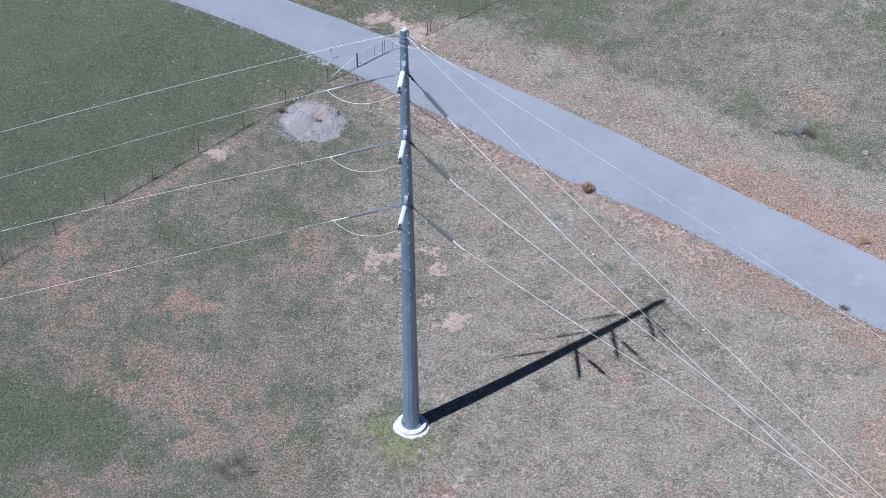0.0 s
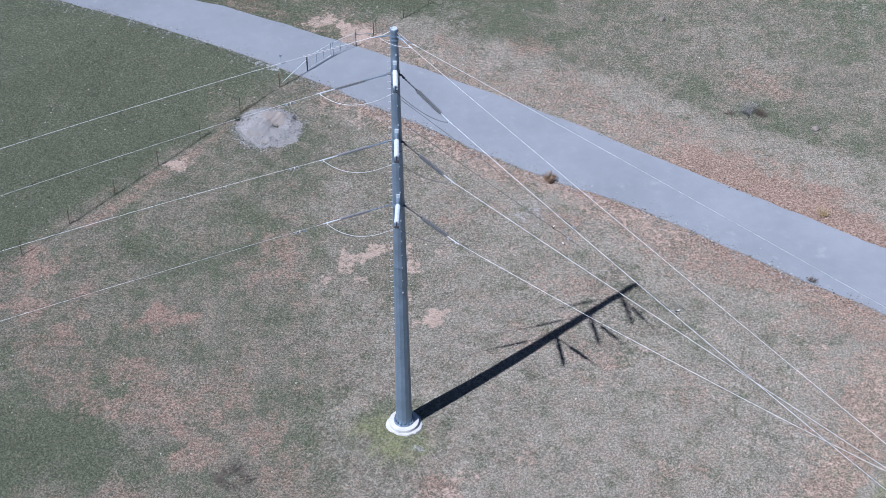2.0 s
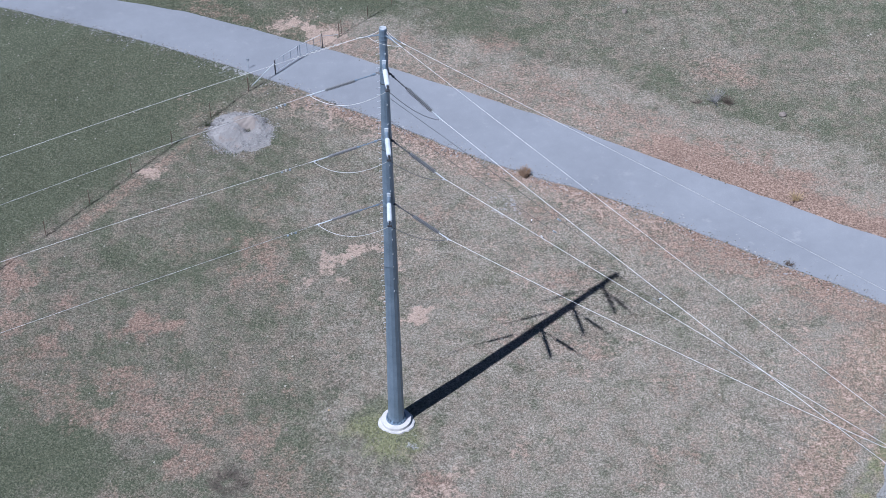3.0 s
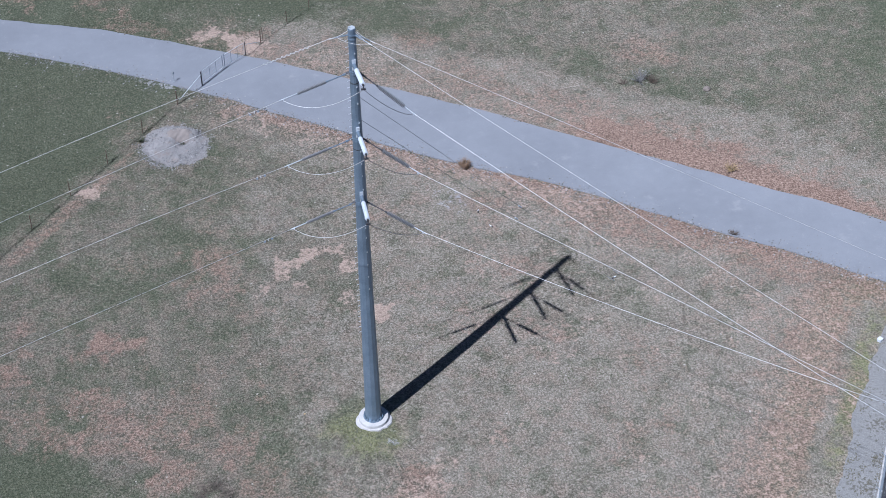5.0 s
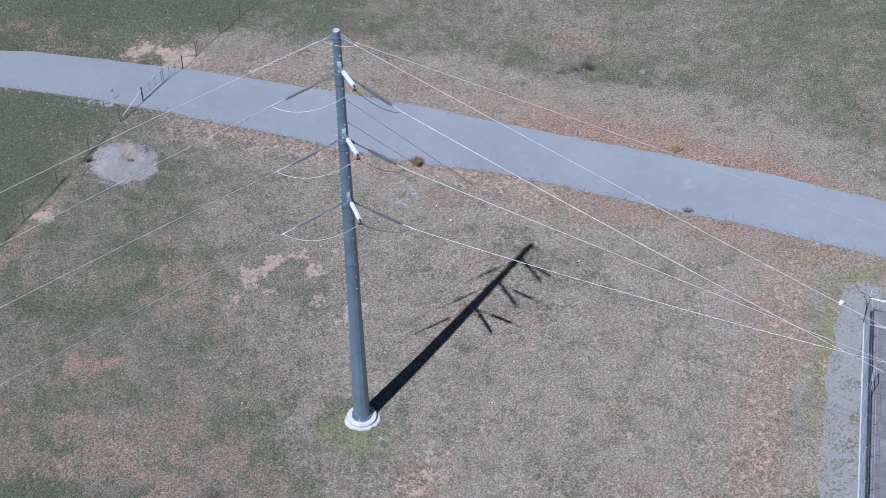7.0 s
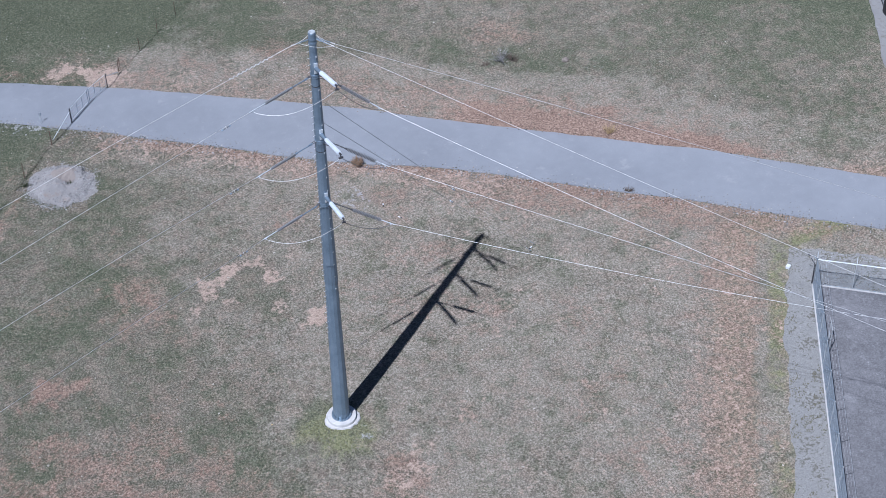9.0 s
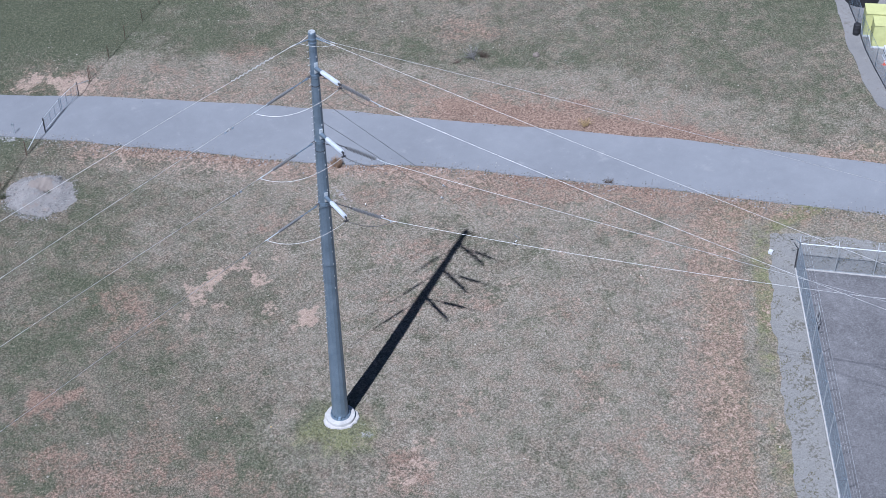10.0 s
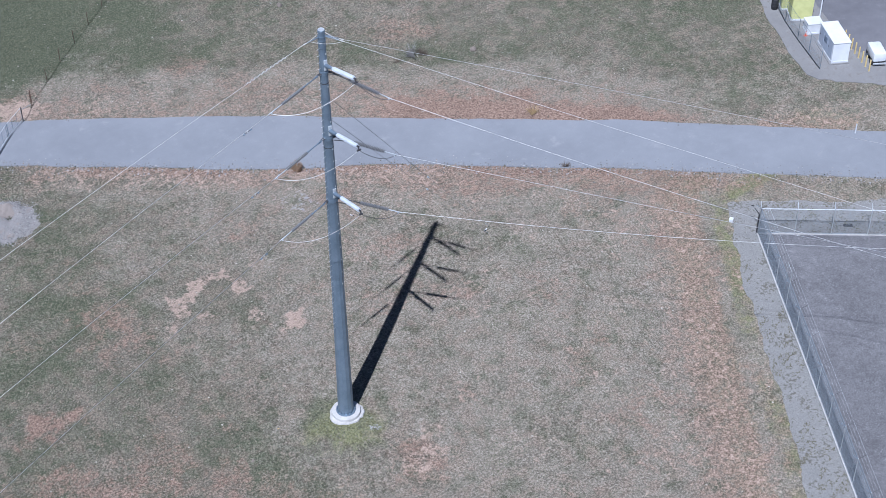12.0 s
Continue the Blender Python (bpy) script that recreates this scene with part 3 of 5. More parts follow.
def build_road():
    a, c = ragged(ROAD_NEAR, 0.25, 0.15, 3), ragged(ROAD_FAR, 0.25, 0.12, 7)
    n = 700
    pick = lambda p: np.stack([np.interp(np.linspace(0, 1, n), np.linspace(0, 1, len(p)), p[:, k]) for k in (0, 1)], 1)
    sa = np.concatenate([[0], np.cumsum(np.hypot(*np.diff(a, axis=0).T))])
    sc = np.concatenate([[0], np.cumsum(np.hypot(*np.diff(c, axis=0).T))])
    u = np.linspace(0, 1, n)
    a = np.stack([np.interp(u, sa / sa[-1], a[:, k]) for k in (0, 1)], 1)
    c = np.stack([np.interp(u, sc / sc[-1], c[:, k]) for k in (0, 1)], 1)
    b = Build()
    rows = []
    for share, z in ((0.0, -0.06), (0.012, 0.02), (0.12, 0.05), (0.5, 0.09), (0.88, 0.05), (0.988, 0.02), (1.0, -0.06)):
        p = a * (1 - share) + c * share
        rows.append(len(b.v))
        b.v += [(q[0], q[1], z) for q in p]
    for r0, r1 in zip(rows, rows[1:]):
        b.f += [(r0 + k, r0 + k + 1, r1 + k + 1, r1 + k) for k in range(n - 1)]
    return tagged(part("road", b, M_ROAD, smooth=True), "pale blue-grey packed gravel road with crumbling edges", "road", kind="structure")


build_road()
strip_edge = [tuple(p) for p in ragged(STRIP[:8], 0.10, 0.42, 11)] + STRIP[8:12] + [tuple(p) for p in ragged([STRIP[12], STRIP[0]], 0.12, 0.6, 13)]
slab("gravel_strip", strip_edge, -0.1, 0.02, M_STRIP, "strip of pale gravel with dark weeds outside the fence", "gravel")
slab("yard_surface", YARD, -0.1, 0.045, M_YARD, "dark grey crushed stone yard inside the fence", "yard")
apron_edge = [tuple(p) for p in ragged(YARD2[:7], 0.12, 0.16, 17)] + YARD2[7:10] + [tuple(p) for p in ragged([YARD2[9], YARD2[10], YARD2[0]], 0.12, 0.4, 19)]
slab("pavement_apron", apron_edge, -0.1, 0.03, M_APRON, "pale concrete apron round the equipment yard", "pavement")
slab("pavement_lot", [(55.6, 12.0), (58.2, 18.5), (62.0, 26.5), (66, 34), (108, 19), (90, -22), (72, -10), (57.6, 7.0)], -0.1, 0.045, M_ASPHALT, "smooth grey asphalt lot behind the cabinets", "pavement")


def build_stones(name, places, low, high, material, label, seed):
    """Loose stones lying about, joined because nobody could count them."""
    rng = np.random.default_rng(seed)
    base = np.array([(1, 0, 0), (-1, 0, 0), (0, 1, 0), (0, -1, 0), (0, 0, 1), (0, 0, -0.6)], float)
    tri = np.array([(0, 2, 4), (2, 1, 4), (1, 3, 4), (3, 0, 4), (2, 0, 5), (1, 2, 5), (3, 1, 5), (0, 3, 5)])
    n = len(places)
    size = low + (high - low) * rng.random(n) ** 3
    v = base[None] * (0.65 + 0.7 * rng.random((n, 6, 1))) * size[:, None, None]
    v[:, :, 2] *= 0.75
    ang = rng.random(n) * 6.28
    cx, sx = np.cos(ang)[:, None], np.sin(ang)[:, None]
    x, y = v[:, :, 0] * cx - v[:, :, 1] * sx, v[:, :, 0] * sx + v[:, :, 1] * cx
    co = np.stack([x + places[:, None, 0], y + places[:, None, 1], v[:, :, 2] + places[:, None, 2]], -1).reshape(-1, 3)
    f = (tri[None] + (np.arange(n) * 6)[:, None, None]).reshape(-1, 3)
    me = bpy.data.meshes.new(name)
    me.from_pydata(co.tolist(), [], f.tolist())
    me.materials.append(material)
    return tagged(new(name, me), label, "gravel", kind="stuff")


def island_material(name, stops, rough=0.9):
    m, nt, b = nodes_of(name)
    rnd = nt.nodes.new("ShaderNodeNewGeometry").outputs["Random Per Island"]
    grain = noise_of(nt, coords(nt), 3.0, 4.0, 0.6)
    mixv = math_of(nt, "ADD", math_of(nt, "MULTIPLY", rnd, 0.7), math_of(nt, "MULTIPLY", grain, 0.3))
    nt.links.new(ramp_of(nt, mixv, stops), b.inputs["Base Color"])
    b.inputs["Roughness"].default_value = rough
    b.inputs["Specular IOR Level"].default_value = 0.2
    return m


M_PEBBLE = island_material("grey_pebbles", [(0.15, (0.12, 0.12, 0.12)), (0.5, (0.19, 0.187, 0.187)), (0.85, (0.33, 0.32, 0.32))])
M_CLOD = island_material("dark_clods", [(0.15, (0.04, 0.045, 0.032)), (0.5, (0.10, 0.09, 0.068)), (0.85, (0.24, 0.19, 0.15))])


def edge_places(pts, count, spread, shift, seed, lo=-30.0, hi=52.0):
    rng = np.random.default_rng(seed)
    p = ragged(pts, 0.2, 0.15, 3)
    p = p[(p[:, 0] > lo) & (p[:, 0] < hi)]
    k = rng.integers(0, len(p) - 1, count)
    t = p[k + 1] - p[k]
    t /= np.hypot(t[:, 0], t[:, 1])[:, None] + 1e-9
    d = rng.normal(0, 1, count) * spread + shift
    keep = value_noise(p[k, 0], p[k, 1], 1.1, seed) > 0.3
    q = np.stack([p[k, 0] - t[:, 1] * d, p[k, 1] + t[:, 0] * d, np.full(count, 0.02)], 1)
    return q[keep]


build_stones("road_edge_gravel", np.concatenate([edge_places(ROAD_NEAR, 6500, 0.5, 0.25, 5), edge_places(ROAD_NEAR, 2500, 1.0, 0.5, 25)]), 0.025, 0.10, M_PEBBLE, "loose grey gravel along the road's crumbling edges", 1)
build_stones("road_edge_clods", np.concatenate([edge_places(ROAD_NEAR, 1500, 0.30, -0.05, 6), edge_places(ROAD_FAR, 900, 0.25, 0.15, 8)]), 0.02, 0.09, M_CLOD, "dark clods and weeds along the road's edges", 2)


# ---- the steel pole ----
POLE_TOP = 28.0
SIDES = 12


def pole_radius(z):
    return 0.50 + (0.19 - 0.50) * z / POLE_TOP


def ring_at(b, z, h, extra):
    r0, r1 = pole_radius(z) + extra, pole_radius(z + h) + extra
    b.lathe((0, 0, z), (0, 0, z + h), [(0, r0), (1, r1)], SIDES)


def build_foundation():
    f = thing("concrete_foundation", (0, 0, MOUND))
    b = Build()
    b.lathe((0, 0, -0.5), (0, 0, 0.30), [(0, 0.90), (0.94, 0.90), (0.985, 0.885), (1.0, 0.85)], 40)
    part("pier", b, M_CONC, f, smooth=True)
    b = Build()
    n = 72
    verts, faces = [], []
    for ring, (r, z) in enumerate(((1.08, -0.08), (1.04, 0.05), (0.97, 0.09), (0.86, 0.11))):
        for k in range(n):
            a = 2 * math.pi * k / n
            w = 0.0 if ring == 3 else (value_noise(math.cos(a) * 1.4 + 9, math.sin(a) * 1.4, 1.0, 4) - 0.5) * 0.22 + (value_noise(math.cos(a) * 7, math.sin(a) * 7 + 3, 1.0, 6) - 0.5) * 0.1
            verts.append((math.cos(a) * (r + w), math.sin(a) * (r + w), z))
    for ring in range(3):
        for k in range(n):
            faces.append((ring * n + k, ring * n + (k + 1) % n, (ring + 1) * n + (k + 1) % n, (ring + 1) * n + k))
    part("spilled_collar", b.add(verts, faces), M_CONC_ROUGH, f, "ragged collar of spilled concrete", True)
    return tagged(f, "round white concrete foundation with a ragged spilled rim", "foundation")


build_foundation()


def build_pole():
    foot = 0.30 + MOUND
    p = thing("transmission_pole", (0, 0, foot))

    def at(ob):
        ob.location.z -= foot
        return ob
    joint = 12.4
    b = Build().lathe((0, 0, foot + 0.06), (0, 0, joint), [(0, pole_radius(0.4)), (1, pole_radius(joint))], SIDES)
    at(part("lower_shaft", b, M_STEEL, p))
    b = Build().lathe((0, 0, joint - 0.9), (0, 0, POLE_TOP), [(0, pole_radius(joint) + 0.035), (1, 0.19)], SIDES)
    at(part("upper_shaft", b, M_STEEL, p))
    b = Build().lathe((0, 0, foot), (0, 0, foot + 0.07), [(0, 0.61), (0.8, 0.61), (1, 0.60)], 24)
    at(part("base_plate", b, M_STEEL, p))
    for k in range(16):
        a = 2 * math.pi * k / 16
        c = (math.cos(a) * 0.555, math.sin(a) * 0.555)
        b = Build().tube([(*c, foot + 0.07), (*c, foot + 0.26)], 0.026, 8).tube([(*c, foot + 0.07), (*c, foot + 0.14)], 0.052, 6)
        at(part("anchor_bolt", b, M_STEEL, p))
    b = Build().lathe((0, 0, POLE_TOP - 0.10), (0, 0, POLE_TOP + 0.03), [(0, 0.20), (0.7, 0.20), (1, 0.17)], SIDES)
    at(part("cap", b, M_STEEL, p))
    b = Build().lathe((0, 0, POLE_TOP + 0.03), (0, 0, POLE_TOP + 0.06), [(0, 0.175), (0.6, 0.175), (1, 0.15)], SIDES)
    b.box(pose(-0.13, -0.05, POLE_TOP + 0.09, 0, 0, 20), 0.10, 0.04, 0.05, 0.01)
    at(part("cap_plate", b, M_STEEL_PALE, p))
    # climbing bolts up one face and lugs up another
    m_bolt = Build().tube([(0, 0, 0), (0.16, 0, 0), (0.17, 0, 0), (0.185, 0, 0)], [0.011, 0.011, 0.022, 0.022], 6).mesh("step_bolt", M_STEEL_PALE)
    m_clip = Build().box(Matrix.Identity(4), 0.04, 0.06, 0.09, 0.008).mesh("ladder_clip", M_STEEL_PALE)
    z, a = 7.8, radians(198)
    while z < 27.4:
        r = pole_radius(z) * 0.97 + (0.035 if 11.5 < z < 14 else 0)
        place_part(part("step_bolt", m_bolt, None, p), pose(math.cos(a) * r, math.sin(a) * r, z - foot, 0, 0, 198))
        z += 0.40
    for z in (11.1, 12.0, 12.9, 13.8, 14.8, 15.5, 16.2, 18.1, 19.0, 19.8, 20.6, 22.4, 23.6, 24.6, 26.6):
        a = radians(290)
        r = pole_radius(z) + 0.01
        place_part(part("ladder_clip", m_clip, None, p), pose(math.cos(a) * r, math.sin(a) * r, z - foot, 0, 0, 290))
    # bands and lugs that carry the conductors
    for z in (25.45, 21.35, 17.18):
        b = Build()
        ring_at(b, z - 0.10, 0.09, 0.035)
        ring_at(b, z + 0.03, 0.09, 0.035)
        at(part("band", b, M_STEEL, p))
        b = Build()
        ring_at(b, z - 0.62, 0.05, 0.012)
        at(part("seam_ring", b, M_STEEL_DARK, p))
        for way in ((-1, -0.12), (0.85, -0.52)):
            w = Vector((*way, 0)).normalized()
            r = pole_radius(z)
            b = Build().tube([w * (r - 0.02) + Vector((0, 0, z + s)) for s in (0.0,)] + [w * (r + 0.22) + Vector((0, 0, z))], [0.10, 0.05], 4)
            at(part("lug", b, M_STEEL_DARK, p))
    for z in (27.62, 27.40):
        b = Build()
        ring_at(b, z, 0.06, 0.025)
        at(part("band", b, M_STEEL, p))
    return tagged(p, "tall tapered twelve-sided galvanised steel transmission pole with step bolts", "utility pole")


build_pole()

# ---- insulators, clamps and conductors ----
PHASES = [  # pole height, post tip, west clamp, east clamp
    (25.45, (0.08, -3.10, 26.72), (-3.66, -0.95, 24.95), (2.62, -2.03, 23.98)),
    (21.35, (0.04, -3.12, 22.56), (-3.71, -0.95, 20.85), (2.76, -2.16, 20.34)),
    (17.18, (-0.05, -3.15, 18.38), (-3.73, -0.97, 16.70), (2.96, -2.06, 16.24)),
]


def shed_profile(count, core, wide):
    rows = [(0, core)]
    for k in range(count):
        s0, ds = 0.02 + 0.96 * k / count, 0.96 / count
        rows += [(s0 + ds * 0.1, core), (s0 + ds * 0.45, wide if k % 2 == 0 else wide * 0.82), (s0 + ds * 0.62, wide * 0.95 if k % 2 == 0 else wide * 0.78), (s0 + ds * 0.8, core)]
    return rows + [(1, core)]


def build_post(z, tip):
    tip = Vector(tip)
    foot = Vector((0, -pole_radius(z + 0.55) - 0.02, z + 0.55))
    t = thing("post_insulator", foot)
    rel = tip - foot
    w = rel.normalized()
    b = Build().box(Matrix.Translation((0, -0.01, -0.30)) @ Matrix.Identity(4), 0.20, 0.06, 0.62, 0.012)
    part("mounting_bracket", b, M_STEEL_PALE, t)
    b = Build().tube([w * 0.0, w * 0.80], [0.12, 0.08], 10)
    part("base_fitting", b, M_STEEL, t, smooth=True)
    b = Build().lathe(w * 0.76, w * (rel.length - 0.14), shed_profile(44, 0.098, 0.124), 14)
    part("shed_column", b, M_POST, t, "pale blue-grey ribbed insulator column")
    b = Build().tube([w * (rel.length - 0.16), w * (rel.length + 0.02)], [0.06, 0.05], 8)
    b.tube([w * rel.length + Vector((0, 0, 0.06)), w * rel.length + Vector((0, 0.02, -0.18))], 0.03, 6)
    b.box(Matrix.Translation(w * rel.length + Vector((0, 0, -0.25))), 0.24, 0.09, 0.09, 0.02)
    part("jumper_clamp", b, M_STEEL_DARK, t)
    b = Build().tube([Vector((0.05, 0.03, -0.62)), w * 1.5 + Vector((0.06, 0, -0.17))], 0.022, 6)
    part("brace_rod", b, M_STEEL_DARK, t)
    return tagged(t, "pale grey ribbed post insulator standing out from the pole", "insulator", "post insulators on the pole")


def build_string(z, clamp, dark):
    """Dark: wide porcelain discs; otherwise a slim string of small sheds."""
    clamp = Vector(clamp)
    way = Vector((clamp.x, clamp.y, 0)).normalized()
    a = way * (pole_radius(z) + 0.20) + Vector((0, 0, z))
    rel = clamp - a
    t = thing("strain_insulator", a)
    n = 20 if dark else 22
    link = 0.33
    b = Build().tube([rel * 0.0, rel * link], 0.026, 8).tube([rel * 0.02, rel * 0.06], 0.06, 6).tube([rel * (link - 0.03), rel * link], 0.055, 6)
    for k in range(4):
        b.tube([rel * (0.08 + 0.07 * k), rel * (0.10 + 0.07 * k)], 0.042, 6)
    part("extension_link", b, M_STEEL_DARK if dark else M_STEEL, t)
    s0, s1 = link, 0.83 if dark else 0.78
    pitch = (s1 - s0) / n
    u = rel.normalized()
    d = rel.length * pitch
    wide = 0.95 if dark else 0.74
    bell = Build().lathe((0, 0, 0), (0, 0, d), [(q, r * wide) for q, r in ((0, 0.04), (0.04, 0.06), (0.16, 0.085), (0.30, 0.108), (0.60, 0.116), (0.82, 0.108), (0.88, 0.06), (1, 0.04))], 12).mesh("insulator_disc", M_BELL if dark else M_BELL_GREY)
    turn = u.to_track_quat("Z", "Y").to_matrix().to_4x4()
    for k in range(n):
        ob = part("insulator_disc", bell, None, t)
        place_part(ob, Matrix.Translation(rel * (s0 + pitch * k)) @ turn)
    b = Build().tube([rel * s1, rel * 1.0, rel * 1.07], [0.026, 0.030, 0.020], 8).box(Matrix.Translation(rel + Vector((0, 0, -0.12))), 0.07, 0.07, 0.12, 0.015)
    part("dead_end_clamp", b, M_STEEL_PALE, t)
    what = "dark grey porcelain" if dark else "small grey rubber"
    return tagged(t, "string of %s disc insulators with a steel extension link" % what, "insulator", "strain insulators on the pole")


def wire_points(start, az, slope, curve, length, n=40):
    c, s = math.cos(radians(az)), math.sin(radians(az))
    return [Vector((start[0] + d * c, start[1] + d * s, start[2] + slope * d + curve * d * d)) for d in (length * k / n for k in range(n + 1))]


def build_wire(name, pts, r, material, label, n=5, group=""):
    b = Build().tube(pts, r, n)
    return tagged(part(name, b, material, smooth=True), label, "cable", group)


def hanging(a, b, drop, n=18, side=(0, 0)):
    a, b = Vector(a), Vector(b)
    return [a.lerp(b, k / n) + Vector((side[0], side[1], -drop)) * (4 * (k / n) * (1 - k / n)) for k in range(n + 1)]


for z, tip, west, east in PHASES:
    build_post(z, tip)
    build_string(z, west, False)
    build_string(z, east, True)
    low = Vector(tip) + Vector((0, 0, -0.22))
    w0, e0 = Vector(west) + Vector((0, 0, -0.10)), Vector(east) + Vector((0, 0, -0.10))
    build_wire("jumper_cable", hanging(w0, low, 0.62, side=(-0.15, -0.1)), 0.014, M_SHIELD, "bright aluminium jumper loop hanging beside the pole", group="jumper loops")
    build_wire("jumper_cable", hanging(low, e0, 0.38, side=(0.1, 0)), 0.015, M_GUY, "dull grey jumper loop hanging beside the pole", group="jumper loops")

WEST = [((-3.66, -0.95, 24.95), 184.5, -0.300, -0.0012), ((-3.71, -0.95, 20.85), 191.5, -0.160, -0.0016), ((-3.73, -0.97, 16.70), 199.0, -0.080, -0.0007)]
EAST = [((2.62, -2.03, 23.98), -42.1, -0.331, 0.00120), ((2.76, -2.16, 20.34), -35.6, -0.247, 0.0003), ((2.96, -2.06, 16.24), -35.3, -0.138, 0.0018)]


def damper(p, way):
    t = thing("vibration_damper", p)
    w = Vector(way).normalized()
    b = Build().tube([w * -0.20 + Vector((0, 0, -0.09)), w * 0.20 + Vector((0, 0, -0.09))], 0.012, 6)
    part("messenger", b, M_STEEL_DARK, t)
    for s in (-1, 1):
        b = Build().tube([w * (s * 0.16) + Vector((0, 0, -0.09)), w * (s * 0.27) + Vector((0, 0, -0.09))], [0.045, 0.035], 8)
        part("weight", b, M_STEEL, t)
    b = Build().box(Matrix.Translation((0, 0, -0.11)), 0.05, 0.05, 0.13, 0.01)
    part("clamp", b, M_ALU, t)
    return tagged(t, "dumbbell-shaped grey vibration damper clipped under a conductor", "damper", "vibration dampers")


for row in WEST:
    pts = wire_points(*row, 62)
    build_wire("conductor", pts, 0.0105, M_WIRE, "bright bare aluminium line conductor spanning over the field", group="line conductors")
    p, q = wire_points(*row[:1], *row[1:], 3.0, 2)[1:]
    damper(p, q - p)
for row in EAST:
    pts = wire_points(*row, 56)
    build_wire("conductor", pts, 0.0125, M_WIRE, "bright bare aluminium line conductor sloping down to the fenced yard", group="line conductors")

# shield wires from the pole's top
SHIELD = [((-1.15, -0.16, 27.62), 179.5, -0.325, -0.0012, 62), ((0.86, -0.80, 27.42), -43.4, -0.286, 0.0004, 56), ((1.08, -0.30, 27.20), -24.0, -0.340, -0.0003, 60)]
for start, az, slope, curve, length in SHIELD:
    a = Vector(start)
    w = Vector((a.x, a.y, 0)).normalized()
    t = thing("shield_wire_fitting", w * 0.22 + Vector((0, 0, 27.66)))
    rel = a - Vector(t.matrix_world.translation)
    part("shackle", Build().tube([rel * 0, rel * 0.3], 0.035, 8).tube([rel * 0.3, rel * 0.75], 0.025, 6), M_STEEL, t)
    part("dead_end_grip", Build().tube([rel * 0.7, rel * 1.0], [0.022, 0.028], 8), M_ALU, t)
    tagged(t, "steel shackle and grip holding a shield wire to the pole", "fitting", "shield wire fittings")
    build_wire("shield_wire", wire_points(start, az, slope, curve, length), 0.0105, M_SHIELD, "thin bright steel shield wire leaving the pole's top", group="shield wires")
    build_wire("bonding_wire", hanging(w * 0.12 + Vector((0, 0, 27.95)), a + Vector((0, 0, 0.03)), 0.10, 10), 0.011, M_ALU, "bright bonding wire from the pole's cap to a shield wire", group="bonding wires")
build_wire("bonding_wire", hanging((-0.75, -0.15, 27.66), (0.86, -0.80, 27.46), -0.02, 14, (-0.1, -0.26)), 0.010, M_ALU, "bright bonding wire looped round the pole below its cap", group="bonding wires")


def build_spiral(row, d0, d1):
    start, az, slope, curve, length = row
    pts = wire_points(start, az, slope, curve, length, 620)
    i0, i1 = int(620 * d0 / length), int(620 * d1 / length)
    line = pts[i0:i1 + 1]
    u, w, _ = frame_of(line[-1] - line[0])
    n = 220
    out = []
    for k in range(n + 1):
        s = k / n * (len(line) - 1)
        j = min(int(s), len(line) - 2)
        a = k / n * 2 * math.pi * 10
        out.append(line[j].lerp(line[j + 1], s - j) + (u * math.cos(a) + w * math.sin(a)) * 0.042)
    return build_wire("spiral_damper", out, 0.014, M_ALU, "white spiral vibration damper wound round the shield wire", 5)


build_spiral(SHIELD[0], 1.05, 3.3)
build_wire("armour_rod", wire_points(*SHIELD[0][:4], 1.1, 4), 0.013, M_ALU, "bright armour rods wrapped round the shield wire's end")

# guys down to the anchors
ANCHORS = [(18.0, 10.1, 0), (17.5, 9.55, 0)]
for (ax, ay, az), z in zip(ANCHORS, (23.75, 22.35)):
    a, g = Vector((0.25, 0.14, z)), Vector((ax, ay, 0.05))
    t = thing("guy_wire", (ax, ay, 0))
    o = Vector((ax, ay, 0))
    mid = a.lerp(g, 0.545)
    part("upper_strand", Build().tube([a - o, mid - o], 0.011, 5), M_GUY, t)
    part("strain_rod", Build().tube([mid - o, a.lerp(g, 0.555) - o], 0.05, 8), M_STEEL_PALE, t)
    part("lower_strand", Build().tube([a.lerp(g, 0.555) - o, a.lerp(g, 0.975) - o], 0.008, 5), M_GUY, t)
    part("anchor_rod", Build().tube([a.lerp(g, 0.97) - o, g - o + (g - a) * 0.02], 0.022, 6), M_STEEL_PALE, t)
    tagged(t, "thin grey guy wire running from the pole to a ground anchor", "guy wire", "guy wires")


# ---- fence of the yard ----
def chain_link(b, a, w, length, low, high, pitch, r):
    """Slanting wires of a chain-link sheet along the way w from a."""
    a, w = Vector(a), Vector(w).normalized()
    side = w.cross(Vector((0, 0, 1)))
    tall = high - low
    n = int((length + tall) / pitch)
    for lean in (1, -1):
        for k in range(n):
            s = k * pitch - tall
            e0, e1 = (s, s + tall) if lean == 1 else (s + tall, s)
            z0, z1 = low, high
            lo, hi = 0.0, length
            if min(e0, e1) < lo or max(e0, e1) > hi:
                if max(e0, e1) <= lo or min(e0, e1) >= hi:
                    continue
                f0 = min(max(e0, lo), hi)
                f1 = min(max(e1, lo), hi)
                z0, z1 = low + abs(f0 - e0), high - abs(f1 - e1)
                e0, e1 = f0, f1
            p, q = a + w * e0 + Vector((0, 0, z0)), a + w * e1 + Vector((0, 0, z1))
            up = Vector((0, 0, r))
            verts = [p + side * r, p - side * r, p + up * 1.5, q + side * r, q - side * r, q + up * 1.5]
            b.add(verts, [(0, 1, 4, 3), (1, 2, 5, 4), (2, 0, 3, 5)])
    return b


